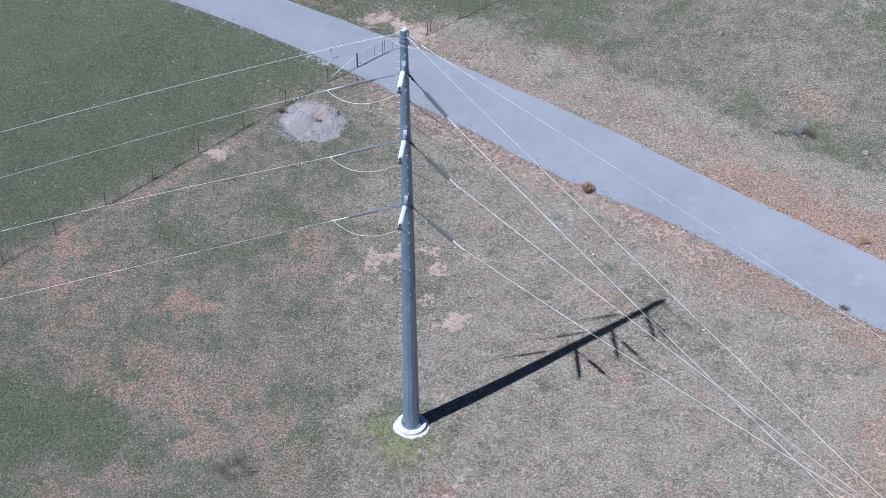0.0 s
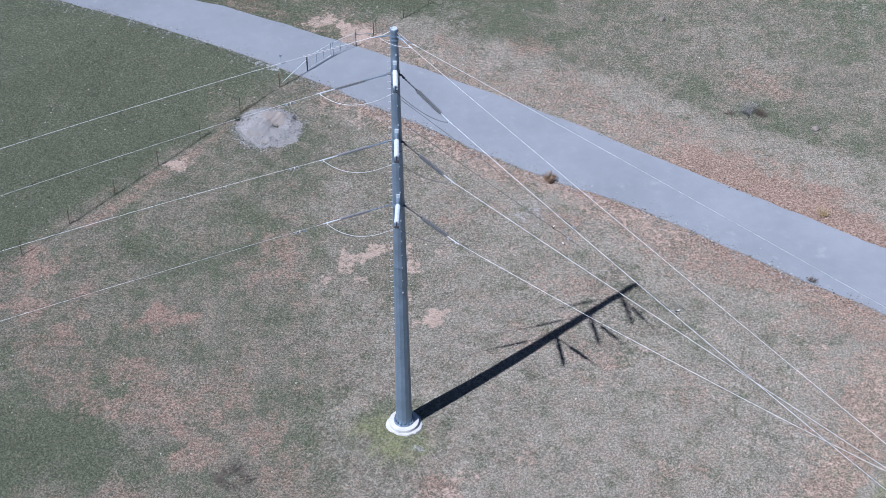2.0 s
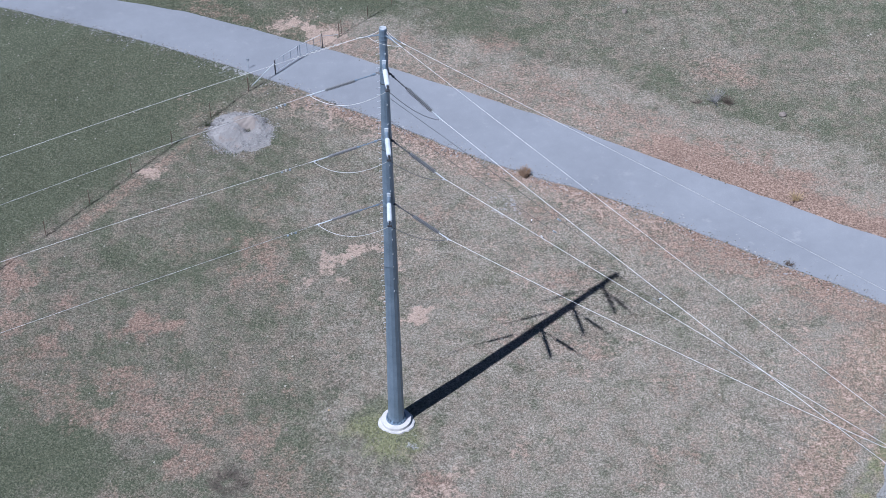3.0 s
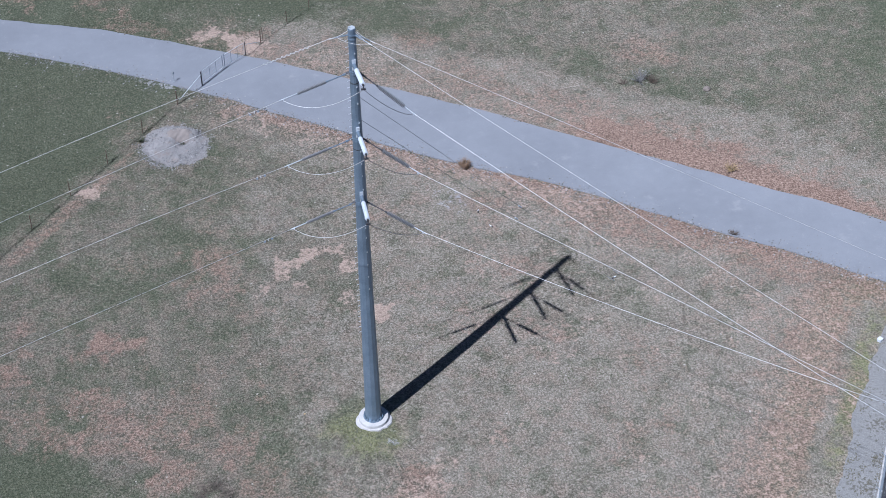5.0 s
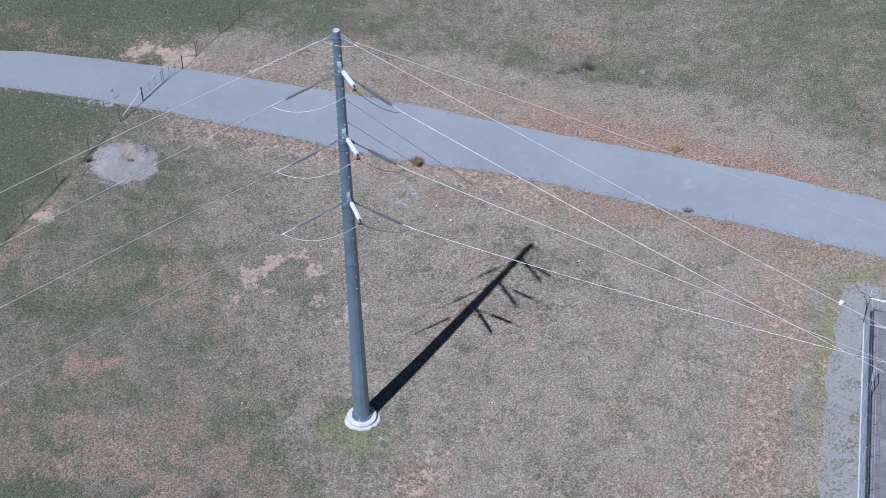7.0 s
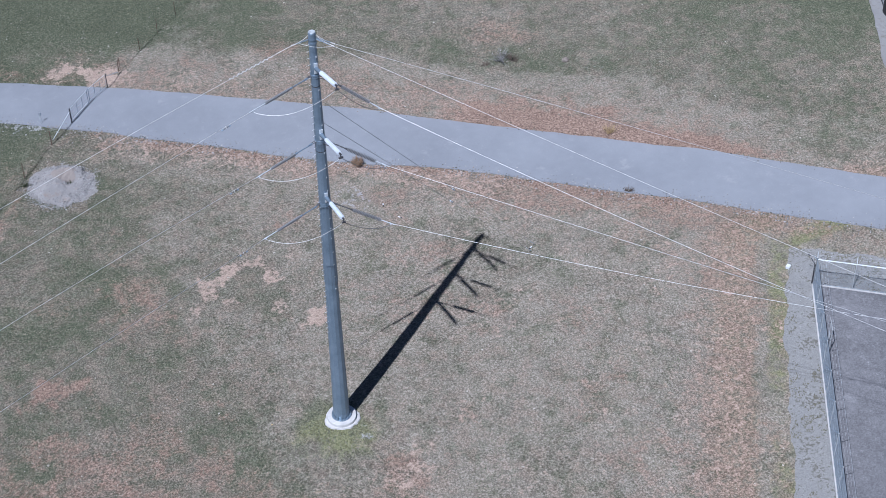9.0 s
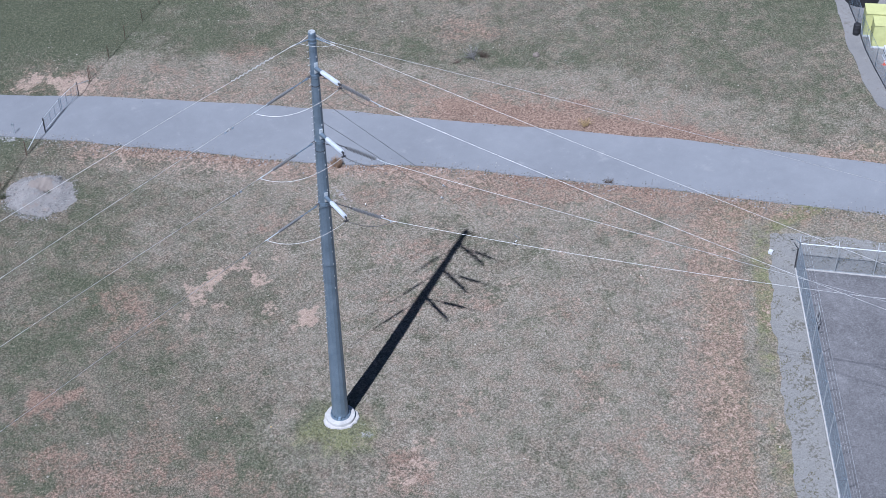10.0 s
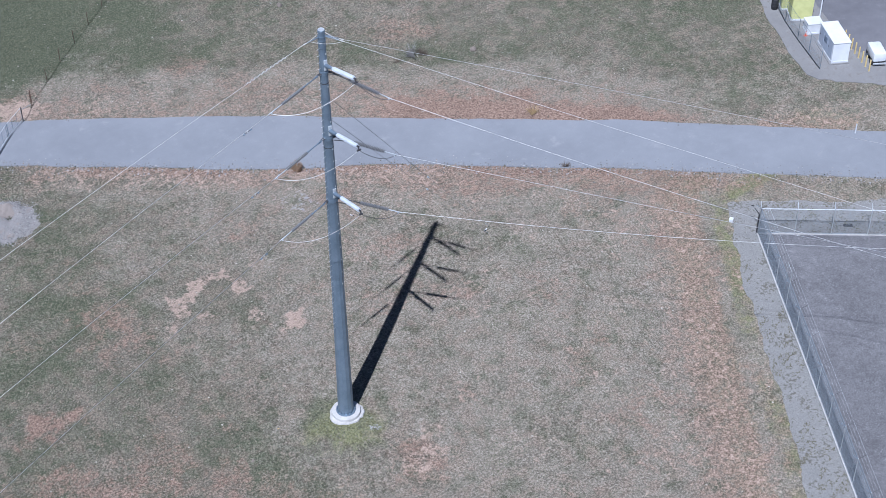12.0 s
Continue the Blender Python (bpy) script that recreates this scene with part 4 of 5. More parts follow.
def build_yard_fence(name, start, way, length, spacing, outward, dark_arms=False, tall=2.24):
    a, w, o = Vector(start), Vector(way).normalized(), Vector(outward).normalized()
    t = thing(name, a)
    n = int(length / spacing)
    for k in range(n + 1):
        c = w * (spacing * k)
        r = 0.032 if k else 0.042
        part("fence_post", Build().tube([c, c + Vector((0, 0, tall + 0.02))], r, 8).tube([c + Vector((0, 0, tall + 0.02)), c + Vector((0, 0, tall + 0.06))], r + 0.012, 8), M_FENCE, t)
        part("barb_arm", Build().tube([c + Vector((0, 0, tall)), c + o * 0.36 + Vector((0, 0, tall + 0.36))], [0.026, 0.018], 4), M_STEEL if dark_arms else M_STEEL_PALE, t)
        part("barb_arm", Build().tube([c + Vector((0, 0, tall)), c - o * 0.46 + Vector((0, 0, tall + 0.34))], [0.024, 0.018], 4), M_STEEL_DARK if dark_arms else M_STEEL_PALE, t)
    part("top_rail", Build().tube([Vector((0, 0, tall)), w * length + Vector((0, 0, tall))], 0.03, 8), M_MESH if dark_arms else M_STEEL_PALE, t)
    part("bottom_wire", Build().tube([Vector((0, 0, 0.12)), w * length + Vector((0, 0, 0.12))], 0.008, 5), M_STEEL, t)
    for s, r in ((0.36, 0.0025), (0.2, 0.0025), (-0.16, 0.003), (-0.31, 0.003), (-0.45, 0.006)):
        lift = o * s + Vector((0, 0, tall + abs(s) * (1.0 if s > 0 else 0.74)))
        part("barbed_wire", Build().tube([lift, w * length + lift], r, 4), M_STEEL_PALE, t)
    part("chain_link_mesh", chain_link(Build(), (0, 0, 0), w, length, 0.08, tall, 0.062, 0.0030), M_MESH, t, "fine galvanised chain-link mesh")
    return tagged(t, "galvanised chain-link fence with V-shaped barbed wire arms on a curb", "fence")


OUT_A = Vector((FENCE_A.y, -FENCE_A.x, 0))
OUT_A = OUT_A if OUT_A.x < 0 else -OUT_A
OUT_B = Vector((-FENCE_B.y, FENCE_B.x, 0))
OUT_B = OUT_B if OUT_B.y > 0 else -OUT_B
build_yard_fence("chain_link_fence", FENCE_CORNER + Vector((0, 0, 0.05)), FENCE_A, 34.0, 2.6, OUT_A, True)
build_yard_fence("chain_link_fence", FENCE_CORNER + Vector((0, 0, 0.05)), FENCE_B, 20.4, 2.55, OUT_B)
for w, o, length in ((FENCE_A, OUT_A, 34.0), (FENCE_B, OUT_B, 20.4)):
    b = Build()
    ang = math.degrees(math.atan2(w.y, w.x))
    mid = FENCE_CORNER + w * (length / 2) + o * 0.02
    b.box(pose(mid.x, mid.y, -0.1, 0, 0, ang), length + 0.2, 0.15, 0.23 if w is FENCE_A else 0.226, 0.015)
    tagged(part("curb", b, M_CONC), "white concrete curb along the foot of the fence", "curb", kind="structure")
# dark corner post with its bracket, and a pipe frame standing inside the near fence
c = (OUT_A + OUT_B).normalized()
t = thing("corner_post", FENCE_CORNER + c * 0.10 + Vector((0, 0, 0.02)))
part("post", Build().tube([(0, 0, 0), (0, 0, 1.75)], 0.055, 10), M_STEEL_DARK, t)
part("bracket", Build().tube([Vector((0, 0, 1.72)), c * 0.42 + Vector((0, 0, 2.02))], [0.04, 0.03], 6), M_STEEL_DARK, t)
part("wire_end", Build().box(Matrix.Translation(c * 0.62 + Vector((0, 0, 2.12))) @ pose(0, 0, 0, 0, 0, 125), 0.20, 0.07, 0.06, 0.02), M_BLACK, t, "small black fitting")
tagged(t, "dark steel post with a slanting bracket at the fence's corner", "post")
g = thing("pipe_frame", (30.42, -6.62, 0.05))
for s in (0.0, 0.85):
    c = FENCE_A * s - OUT_A * 0.12
    part("upright", Build().tube([c, c + Vector((0, 0, 2.25))], 0.03, 8), M_FENCE, g)
for z in (1.25, 2.2):
    part("cross_bar", Build().tube([-OUT_A * 0.12 + Vector((0, 0, z)), FENCE_A * 0.85 - OUT_A * 0.12 + Vector((0, 0, z))], 0.026, 8), M_FENCE, g)
tagged(g, "narrow galvanised pipe frame standing against the chain-link fence", "pipe frame")

t = thing("utility_box", (32.5, 0.8, 0.02), 35)
part("body", Build().box(Matrix.Identity(4), 0.30, 0.26, 0.18, 0.02), M_WHITE, t)
part("lid", Build().box(Matrix.Translation((0, 0, 0.182)), 0.33, 0.29, 0.03, 0.012), M_WHITE, t)
tagged(t, "small white utility box on the gravel outside the fence", "utility box")
t = thing("drain_grate", (38.9, -4.3, 0.045), -36)
part("frame", Build().box(Matrix.Identity(4), 0.66, 0.24, 0.03, 0.008), M_BLACK, t)
for k in range(6):
    part("grate_bar", Build().box(Matrix.Translation((-0.26 + 0.104 * k, 0, 0.031)), 0.03, 0.19, 0.015), M_BLACK, t)
tagged(t, "dark iron drain grate set into the crushed stone", "drain")


# ---- farm fence and road gate ----
def build_farm_fence(pts, spacing, label):
    t = thing("wire_fence", (*pts[0], 0))
    o = Vector((*pts[0], 0))
    rng = random.Random(4)
    tops = []
    for (ax, ay), (bx, by) in zip(pts, pts[1:]):
        length = math.hypot(bx - ax, by - ay)
        n = max(1, round(length / spacing))
        for k in range(n):
            s = k / n
            c = Vector((ax + (bx - ax) * s, ay + (by - ay) * s, 0)) - o
            lean = Vector((rng.uniform(-0.05, 0.05), rng.uniform(-0.05, 0.05), 0))
            h = rng.uniform(1.18, 1.32)
            part("fence_post", Build().tube([c - Vector((0, 0, 0.1)), c + lean + Vector((0, 0, h))], 0.028, 5), M_RUST, t)
            tops.append((c, lean / h))
    end = Vector((*pts[-1], 0)) - o
    tops.append((end, Vector((0, 0, 0))))
    for z in (0.3, 0.55, 0.8, 1.08):
        part("wire", Build().tube([c + lean * z + Vector((0, 0, z)) for c, lean in tops], 0.005, 4), M_RUST, t)
    return tagged(t, label, "fence", "farm fences")


build_farm_fence([(-43, -5.0), (-28.5, 12.8), (-9.9, 35.5)], 3.95, "rusty steel post and wire field fence")
build_farm_fence([(-2.55, 43.0), (-0.38, 45.05), (1.64, 47.1), (10.2, 55.0), (26, 70)], 2.85, "rusty steel post and wire field fence across the road")


def build_weed_line(pts, seed, thick=36):
    rng = np.random.default_rng(seed)
    b = Build()
    for (ax, ay), (bx, by) in zip(pts, pts[1:]):
        n = int(math.hypot(bx - ax, by - ay) * thick)
        for k in range(n):
            s = rng.random()
            x, y = ax + (bx - ax) * s + rng.normal(0, 0.10), ay + (by - ay) * s + rng.normal(0, 0.10)
            if value_noise(x, y, 1.7, 5) < 0.38:
                continue
            a, h = rng.random() * 6.283, 0.06 + 0.12 * rng.random()
            dx, dy = math.cos(a) * h * 0.5, math.sin(a) * h * 0.5
            b.add([(x - dy * 0.3, y + dx * 0.3, -0.02), (x + dy * 0.3, y - dx * 0.3, -0.02), (x + dx, y + dy, h)], [(0, 1, 2)])
    return tagged(part("fence_line_weeds", b, M_WEED), "dark uncut weeds along the foot of the wire fence", "weeds", kind="stuff")


M_WEED = island_material("dark_weeds", [(0.15, (0.05, 0.055, 0.036)), (0.5, (0.09, 0.095, 0.065)), (0.85, (0.17, 0.155, 0.11))])
build_weed_line([(-43, -5.0), (-28.5, 12.8), (-9.0, 36.3)], 31)
build_weed_line([(-2.3, 43.1), (1.9, 47.05), (10.2, 55.0), (26, 70)], 33, 9)


def build_gate_post(place, other, thick, name="gate_post"):
    p, q = Vector((*place, 0)), Vector((*other, 0))
    t = thing(name, p)
    part("post", Build().tube([(0, 0, -0.2), (0, 0, 1.34)], thick, 10), M_STEEL_DARK, t)
    d = q - p
    part("brace", Build().tube([Vector((0, 0, 1.1)), d * 0.92 + Vector((0, 0, 0.25))], 0.028, 8), M_STEEL_PALE, t)
    part("anchor_post", Build().tube([d + Vector((0, 0, -0.2)), d + Vector((0, 0, 1.25))], 0.035, 8), M_RUST, t)
    return tagged(t, "dark steel gate post with a slanting brace to the fence", "gate post", "gate posts")


build_gate_post((-7.77, 37.5), (-9.8, 35.45), 0.055)
build_gate_post((-4.1, 40.98), (-2.76, 42.55), 0.035)


def build_gate_leaf(hinge, end):
    a, c = Vector((*hinge, 0)), Vector((*end, 0))
    t = thing("road_gate", a)
    d = c - a
    up = lambda s, z: d * s + Vector((0, 0, z))
    part("gate_frame", Build().tube([up(0.03, 0.25), up(0.97, 0.25), up(0.97, 1.32), up(0.03, 1.32), up(0.03, 0.25)], 0.018, 8), M_STEEL_PALE, t)
    for z in (0.52, 0.79, 1.06):
        part("rail", Build().tube([up(0.03, z), up(0.97, z)], 0.007, 6), M_STEEL, t)
    for s in (0.35, 0.66):
        part("upright", Build().tube([up(s, 0.25), up(s, 1.32)], 0.014, 6), M_STEEL, t)
    part("latch_post", Build().tube([up(0.985, 0.02), up(0.985, 1.36)], 0.02, 6), M_STEEL, t)
    return tagged(t, "tubular steel gate leaf closed across the gravel road", "gate", "leaves of the road gate")


build_gate_leaf((-7.68, 37.6), (-5.98, 39.4))
build_gate_leaf((-4.16, 40.9), (-5.88, 39.5))
t = thing("sign_post", (-9.9, 38.45, 0))
part("post", Build().tube([(0, 0, -0.1), (0, 0, 0.95)], 0.03, 5), M_STEEL_PALE, t)
part("plate", Build().box(pose(0, 0.03, 0.72, 0, 0, 20), 0.16, 0.012, 0.2), M_STEEL, t)
tagged(t, "thin grey marker post with a small plate on the road's edge", "marker post")


# ---- gravel pile ----
def build_pile():
    n = 90
    gx = np.linspace(-3.4, 3.4, n)
    xx, yy = np.meshgrid(gx, gx)
    wx, wy = xx - 10.35, yy + 30.1
    d = np.hypot(xx / 2.18, yy / 2.15) + (fractal(wx, wy, 1.3, 51, 4) - 0.5) * 0.75
    z = 0.16 * np.clip((1 - d) * 3, 0, 1) + 0.58 * np.exp(-((xx + 0.75) ** 2 / 1.5 + (yy + 0.45) ** 2 / 1.0)) + 0.38 * np.exp(-((xx - 1.35) ** 2 + (yy - 1.3) ** 2) / 0.45)
    z += 0.30 * np.exp(-((xx + 0.1) ** 2 + (yy - 1.3) ** 2) / 0.6)
    z -= 0.26 * np.exp(-((xx - 0.65) ** 2 / 0.20 + (yy + 0.05) ** 2 / 0.12))
    z += ((fractal(wx, wy, 0.55, 57, 3) - 0.5) * 0.20 + (fractal(wx, wy, 0.2, 58, 2) - 0.5) * 0.10) * (d < 1.0)
    z = np.where(d < 1.1, np.maximum(z, -0.04), -0.12)
    b = Build()
    i = np.arange(n * n).reshape(n, n)
    quads = np.stack([i[:-1, :-1], i[:-1, 1:], i[1:, 1:], i[1:, :-1]], -1).reshape(-1, 4)
    b.add(np.stack([wx.ravel(), wy.ravel(), z.ravel()], 1).tolist(), quads.tolist())
    tagged(part("gravel_pile", b, M_PILE), "low heap of pale grey gravel with a dug hollow", "gravel pile", kind="stuff")
    rng = np.random.default_rng(9)
    ang, rad = rng.random(1900) * 6.283, rng.normal(1.0, 0.16, 1900)
    p = np.stack([np.cos(ang) * rad * 2.15, np.sin(ang) * rad * 2.1], 1)
    p = p[np.hypot(p[:, 0] / 3.3, p[:, 1] / 3.1) < 1]
    j = np.clip(((p + 3.4) / 6.8 * (n - 1)).astype(int), 0, n - 1)
    h = np.maximum(z[j[:, 1], j[:, 0]], 0.0)
    ang, rad = rng.random(2600) * 6.283, np.sqrt(rng.random(2600)) * 0.95
    s = np.stack([np.cos(ang) * rad * 2.25, np.sin(ang) * rad * 2.2], 1)
    k = np.clip(((s + 3.4) / 6.8 * (n - 1)).astype(int), 0, n - 1)
    hs = z[k[:, 1], k[:, 0]]
    on = (hs > 0.03) & (np.hypot(s[:, 0] - 0.5, s[:, 1] - 0.9) > 0.75)
    build_stones("heap_stones", np.stack([s[on, 0] - 10.35, s[on, 1] + 30.1, hs[on]], 1), 0.015, 0.055, M_HEAP_STONE, "crushed grey stones covering the gravel heap", 22)
    near = (np.hypot(xx - 0.45, yy - 0.95) + (fractal(wx, wy, 0.7, 59, 3) - 0.5) * 0.9) < 0.8
    c = Build()
    c.add(np.stack([wx.ravel(), wy.ravel(), z.ravel() + 0.025], 1).tolist(), [q for q, u in zip(quads.tolist(), near[:-1, :-1].ravel()) if u])
    tagged(part("soil_heap", c, M_SOIL), "reddish brown soil tipped over the gravel heap", "soil", kind="stuff")
    build_stones("pile_stones", np.stack([p[:, 0] - 10.35, p[:, 1] + 30.1, h + 0.01], 1), 0.025, 0.08, M_PEBBLE, "loose grey stones over and round the gravel heap", 12)


M_HEAP_STONE = island_material("heap_stone_grey", [(0.15, (0.19, 0.185, 0.188)), (0.5, (0.245, 0.238, 0.240)), (0.85, (0.31, 0.30, 0.30))])
M_SOIL = gravel_material("tipped_brown_soil", [(0.36, (0.215, 0.188, 0.172)), (0.64, (0.29, 0.258, 0.24))], (0.31, 0.26, 0.235), ((0.15, 0.115, 0.095), (0.55, 0.7)), 2.0, 0.9)
M_WEED = island_material("dark_green_weeds", [(0.15, (0.035, 0.042, 0.025)), (0.5, (0.06, 0.07, 0.042)), (0.85, (0.11, 0.115, 0.075))])
M_PILE = gravel_material("heaped_gravel", [(0.34, (0.195, 0.188, 0.187)), (0.64, (0.285, 0.272, 0.268))], (0.33, 0.318, 0.312), ((0.245, 0.208, 0.188), (0.50, 0.64)), 1.6, 0.6)
build_pile()


# ---- weeds, shrubs and rocks ----
def build_shrub(place, size, seed, label, material, count=46, low=0.25, foot=0.06, thick=1.0):
    rng = random.Random(seed)
    t = thing("dry_shrub", (*place, 0))
    for k in range(count):
        b = Build()
        a = rng.uniform(0, 6.283)
        lean = rng.uniform(0.25, 1.35)
        length = size * rng.uniform(0.5, 1.0)
        p = Vector((math.cos(a + 0.8) * foot * rng.uniform(0.3, 1.0), math.sin(a + 0.8) * foot * rng.uniform(0.3, 1.0), 0)) if foot > 0.1 else Vector((math.cos(a) * foot, math.sin(a) * foot, 0))
        way = Vector((math.cos(a) * math.sin(lean), math.sin(a) * math.sin(lean), math.cos(lean) * 0.9 + low))
        pts, forks = [p], []
        for j in range(4):
            way = (way + Vector((rng.uniform(-0.3, 0.3), rng.uniform(-0.3, 0.3), rng.uniform(-0.15, 0.2)))).normalized()
            pts.append(pts[-1] + way * length / 4)
            for _ in range(2):
                side = (way + Vector((rng.uniform(-0.9, 0.9), rng.uniform(-0.9, 0.9), rng.uniform(-0.2, 0.6)))).normalized()
                forks.append((pts[-1], pts[-1] + side * length * rng.uniform(0.12, 0.32)))
        b.tube(pts, [r * thick for r in (0.018, 0.014, 0.010, 0.007, 0.004)], 4, False)
        for p, q in forks:
            b.tube([p, q], [0.007, 0.003], 3, False)
        part("stem", b, material, t)
    return tagged(t, label, "shrub")


M_DRY_BROWN = island_material("dry_brown_stalks", [(0.15, (0.16, 0.105, 0.07)), (0.5, (0.27, 0.185, 0.125)), (0.85, (0.38, 0.28, 0.20))])
M_BROWN_TWIG = surface("brown_twig", (0.085, 0.068, 0.058), (0.19, 0.15, 0.125), 6.0, 40.0, 0.9, 0.0, 0.0)
M_TWIG_GREY = island_material("bleached_twigs", [(0.15, (0.12, 0.12, 0.115)), (0.5, (0.21, 0.205, 0.20)), (0.85, (0.33, 0.32, 0.31))])
build_shrub((26.4, 31.2), 0.85, 3, "dark leafless shrub standing in the field", M_TWIG, 44, 0.05)
build_shrub((25.5, 31.5), 1.15, 13, "low heap of bleached grey brushwood in the field", M_TWIG_GREY, 44, -0.05)
build_shrub((24.1, 31.4), 0.5, 14, "small dark weed clump in the field", M_TWIG, 20, 0.1)
build_shrub((-9.72, 30.1), 0.30, 15, "dark weeds growing in the gravel heap's hollow", M_WEED, 46, 0.2)
build_shrub((-12.7, 31.2), 0.32, 16, "dark green weeds at the gravel heap's edge", M_WEED, 40, 0.0)
build_shrub((-9.9, -4.0), 1.0, 7, "sprawling brown leafless shrub in the grass", M_BROWN_TWIG, 95, -0.1, 0.85, 0.6)
build_shrub((10.2, 23.6), 0.62, 5, "dense dry brown weed clump at the road's edge", M_DRY_BROWN, 90, 0.6, 0.30, 2.2)
build_shrub((28.8, 19.35), 0.75, 8, "dry yellow weed clump at the road's edge", M_STRAW, 40)


def build_rock(place, size, seed, label, material):
    bm = bmesh.new()
    bmesh.ops.create_icosphere(bm, subdivisions=2, radius=1.0)
    for v in bm.verts:
        w = noise.noise(v.co * 1.3 + Vector((seed, seed * 2, 0))) * 0.35 + noise.noise(v.co * 3.1 + Vector((0, seed, 5))) * 0.14
        v.co *= 1 + w
        v.co = Vector((v.co.x * size, v.co.y * size * 0.8, v.co.z * size * 0.62))
    b = Build()
    bm.verts.index_update()
    b.add([v.co + Vector((0, 0, size * 0.32)) for v in bm.verts], [tuple(v.index for v in f.verts) for f in bm.faces])
    bm.free()
    ob = part("rock", b, material)
    ob.matrix_world = pose(*place, 0, 0, 0, seed * 40)
    return tagged(ob, label, "rock")


build_shrub((26.75, 12.6), 0.42, 2, "small dark weed clump on the road's edge", M_TWIG, 34, 0.1)
build_rock((12.9, 21.0), 0.16, 3, "small brown rock on the road's edge", M_ROCK)
build_rock((30.2, 29.4), 0.3, 5, "grey flat rock in the grass", M_ROCK)
build_rock((-6.6, 0.0), 0.12, 6, "small brown rock in the grass", M_ROCK)
build_rock((20.6, 44.5), 0.25, 7, "grey rock among scattered gravel", M_ROCK)
build_rock((-4.0, 1.4), 0.14, 9, "small tan rock near the foundation", M_STRAW)


# ---- equipment yard across the road ----
def build_enclosure(place, turn, sx, sy, sz, material, label, vents=True, doors=None):
    t = thing("equipment_enclosure", place, turn)
    part("base_frame", Build().box(Matrix.Identity(4), sx + 0.06, sy + 0.06, 0.16, 0.01), M_WHITE, t)
    part("body", Build().box(Matrix.Translation((0, 0, 0.162)), sx, sy, sz - 0.26, 0.02), material, t)
    part("roof", Build().box(Matrix.Translation((0, 0, sz - 0.096)), sx + 0.08, sy + 0.08, 0.10, 0.025), material, t)
    for k in range(3):
        y = sy * (-0.30 + 0.30 * k)
        part("door", Build().box(Matrix.Translation((-sx / 2 - 0.012, y, 0.28)), 0.022, sy * 0.29, sz - 0.45, 0.006), doors or material, t)
        part("handle", Build().box(Matrix.Translation((-sx / 2 - 0.035, y + sy * 0.1, sz * 0.5)), 0.03, 0.03, 0.16, 0.006), M_STEEL_DARK, t)
    if vents:
        v = part("louvre", Build().box(Matrix.Translation((-sx / 2 - 0.03, sy * 0.02, sz * 0.55)), 0.03, 0.62, 0.45, 0.006), M_BLUEGREY, t)
        for k in range(5):
            part("slat", Build().box(pose(-sx / 2 - 0.05, sy * 0.02, sz * 0.56 + 0.08 * k, 0, 25, 0), 0.03, 0.58, 0.012), M_BLUEGREY, v)
    return tagged(t, label, "enclosure", "equipment in the far yard")


YTURN = -25.5
M_CONE = surface("orange_red_plastic", (0.50, 0.09, 0.05), (0.62, 0.13, 0.07), 2.0, 30.0, 0.5, 0.0, 0.0)
# Blue-grey tone puts the shade on the enclosure's west side into its doors.
M_DOOR_SHADE = surface("shade_tinted_white_paint", (0.36, 0.41, 0.50), (0.46, 0.51, 0.60), 1.5, 30.0, 0.45, 0.0, 0.05, 0.003)
slab("enclosure_pad", [tuple((Matrix.Rotation(radians(YTURN), 3, "Z") @ Vector((a, c, 0)) + Vector((53.95, 12.35, 0)))[:2]) for a, c in ((-0.85, -1.75), (0.85, -1.75), (0.85, 1.75), (-0.85, 1.75))], -0.05, 0.10, M_APRON, "pale concrete pad under the white enclosure", "pad")
build_enclosure((53.95, 12.35, 0.10), YTURN, 1.4, 3.2, 1.9, M_WHITE, "long white metal generator enclosure with doors tinted for its shaded side, on a pad", True, M_DOOR_SHADE)
build_enclosure((54.95, 15.7, 0.045), YTURN, 1.25, 1.1, 1.0, M_WHITE, "low white metal cabinet beside the yellow ones", False)
build_enclosure((55.68, 17.95, 0.045), -33.0, 1.75, 1.4, 2.15, M_YELLOW, "large pale yellow-green metal cabinet", False)
build_enclosure((56.2, 19.65, 0.045), -33.0, 1.75, 1.5, 2.2, M_YELLOW, "pale yellow-green metal cabinet behind another", False)


def build_trailer(place, turn):
    t = thing("generator_trailer", place, turn)
    part("chassis", Build().box(Matrix.Translation((0, 0, 0.28)), 0.95, 1.75, 0.16, 0.02), M_BLACK, t)
    part("canopy", Build().box(Matrix.Translation((0, 0, 0.40)), 1.08, 1.85, 0.80, 0.16), M_WHITE, t, smooth=True)
    part("bumper", Build().box(Matrix.Translation((0, -1.0, 0.25)), 1.05, 0.10, 0.10, 0.02), M_STEEL_PALE, t)
    for x in (-0.5, 0.5):
        for y in (-0.5, 0.45):
            w = part("wheel", Build().tube([(x - 0.08, y, 0.28), (x + 0.08, y, 0.28)], 0.28, 18), M_BLACK, t)
            part("rim", Build().tube([(x - 0.09, y, 0.28), (x + 0.09, y, 0.28)], 0.14, 12), M_STEEL, w)
    return tagged(t, "white rounded trailer with a dark chassis parked behind the bollards", "trailer")


build_trailer((55.98, 9.6, 0.045), -28.6)
t = thing("traffic_cone", (53.96, 15.45, 0.03))
part("base", Build().box(Matrix.Identity(4), 0.26, 0.26, 0.03, 0.01), M_CONE, t)
part("cone", Build().tube([(0, 0, 0.03), (0, 0, 0.45)], [0.09, 0.02], 14), M_CONE, t, smooth=True)
part("band", Build().tube([(0, 0, 0.25), (0, 0, 0.33)], [0.057, 0.044], 14), M_WHITE, t, "white band")
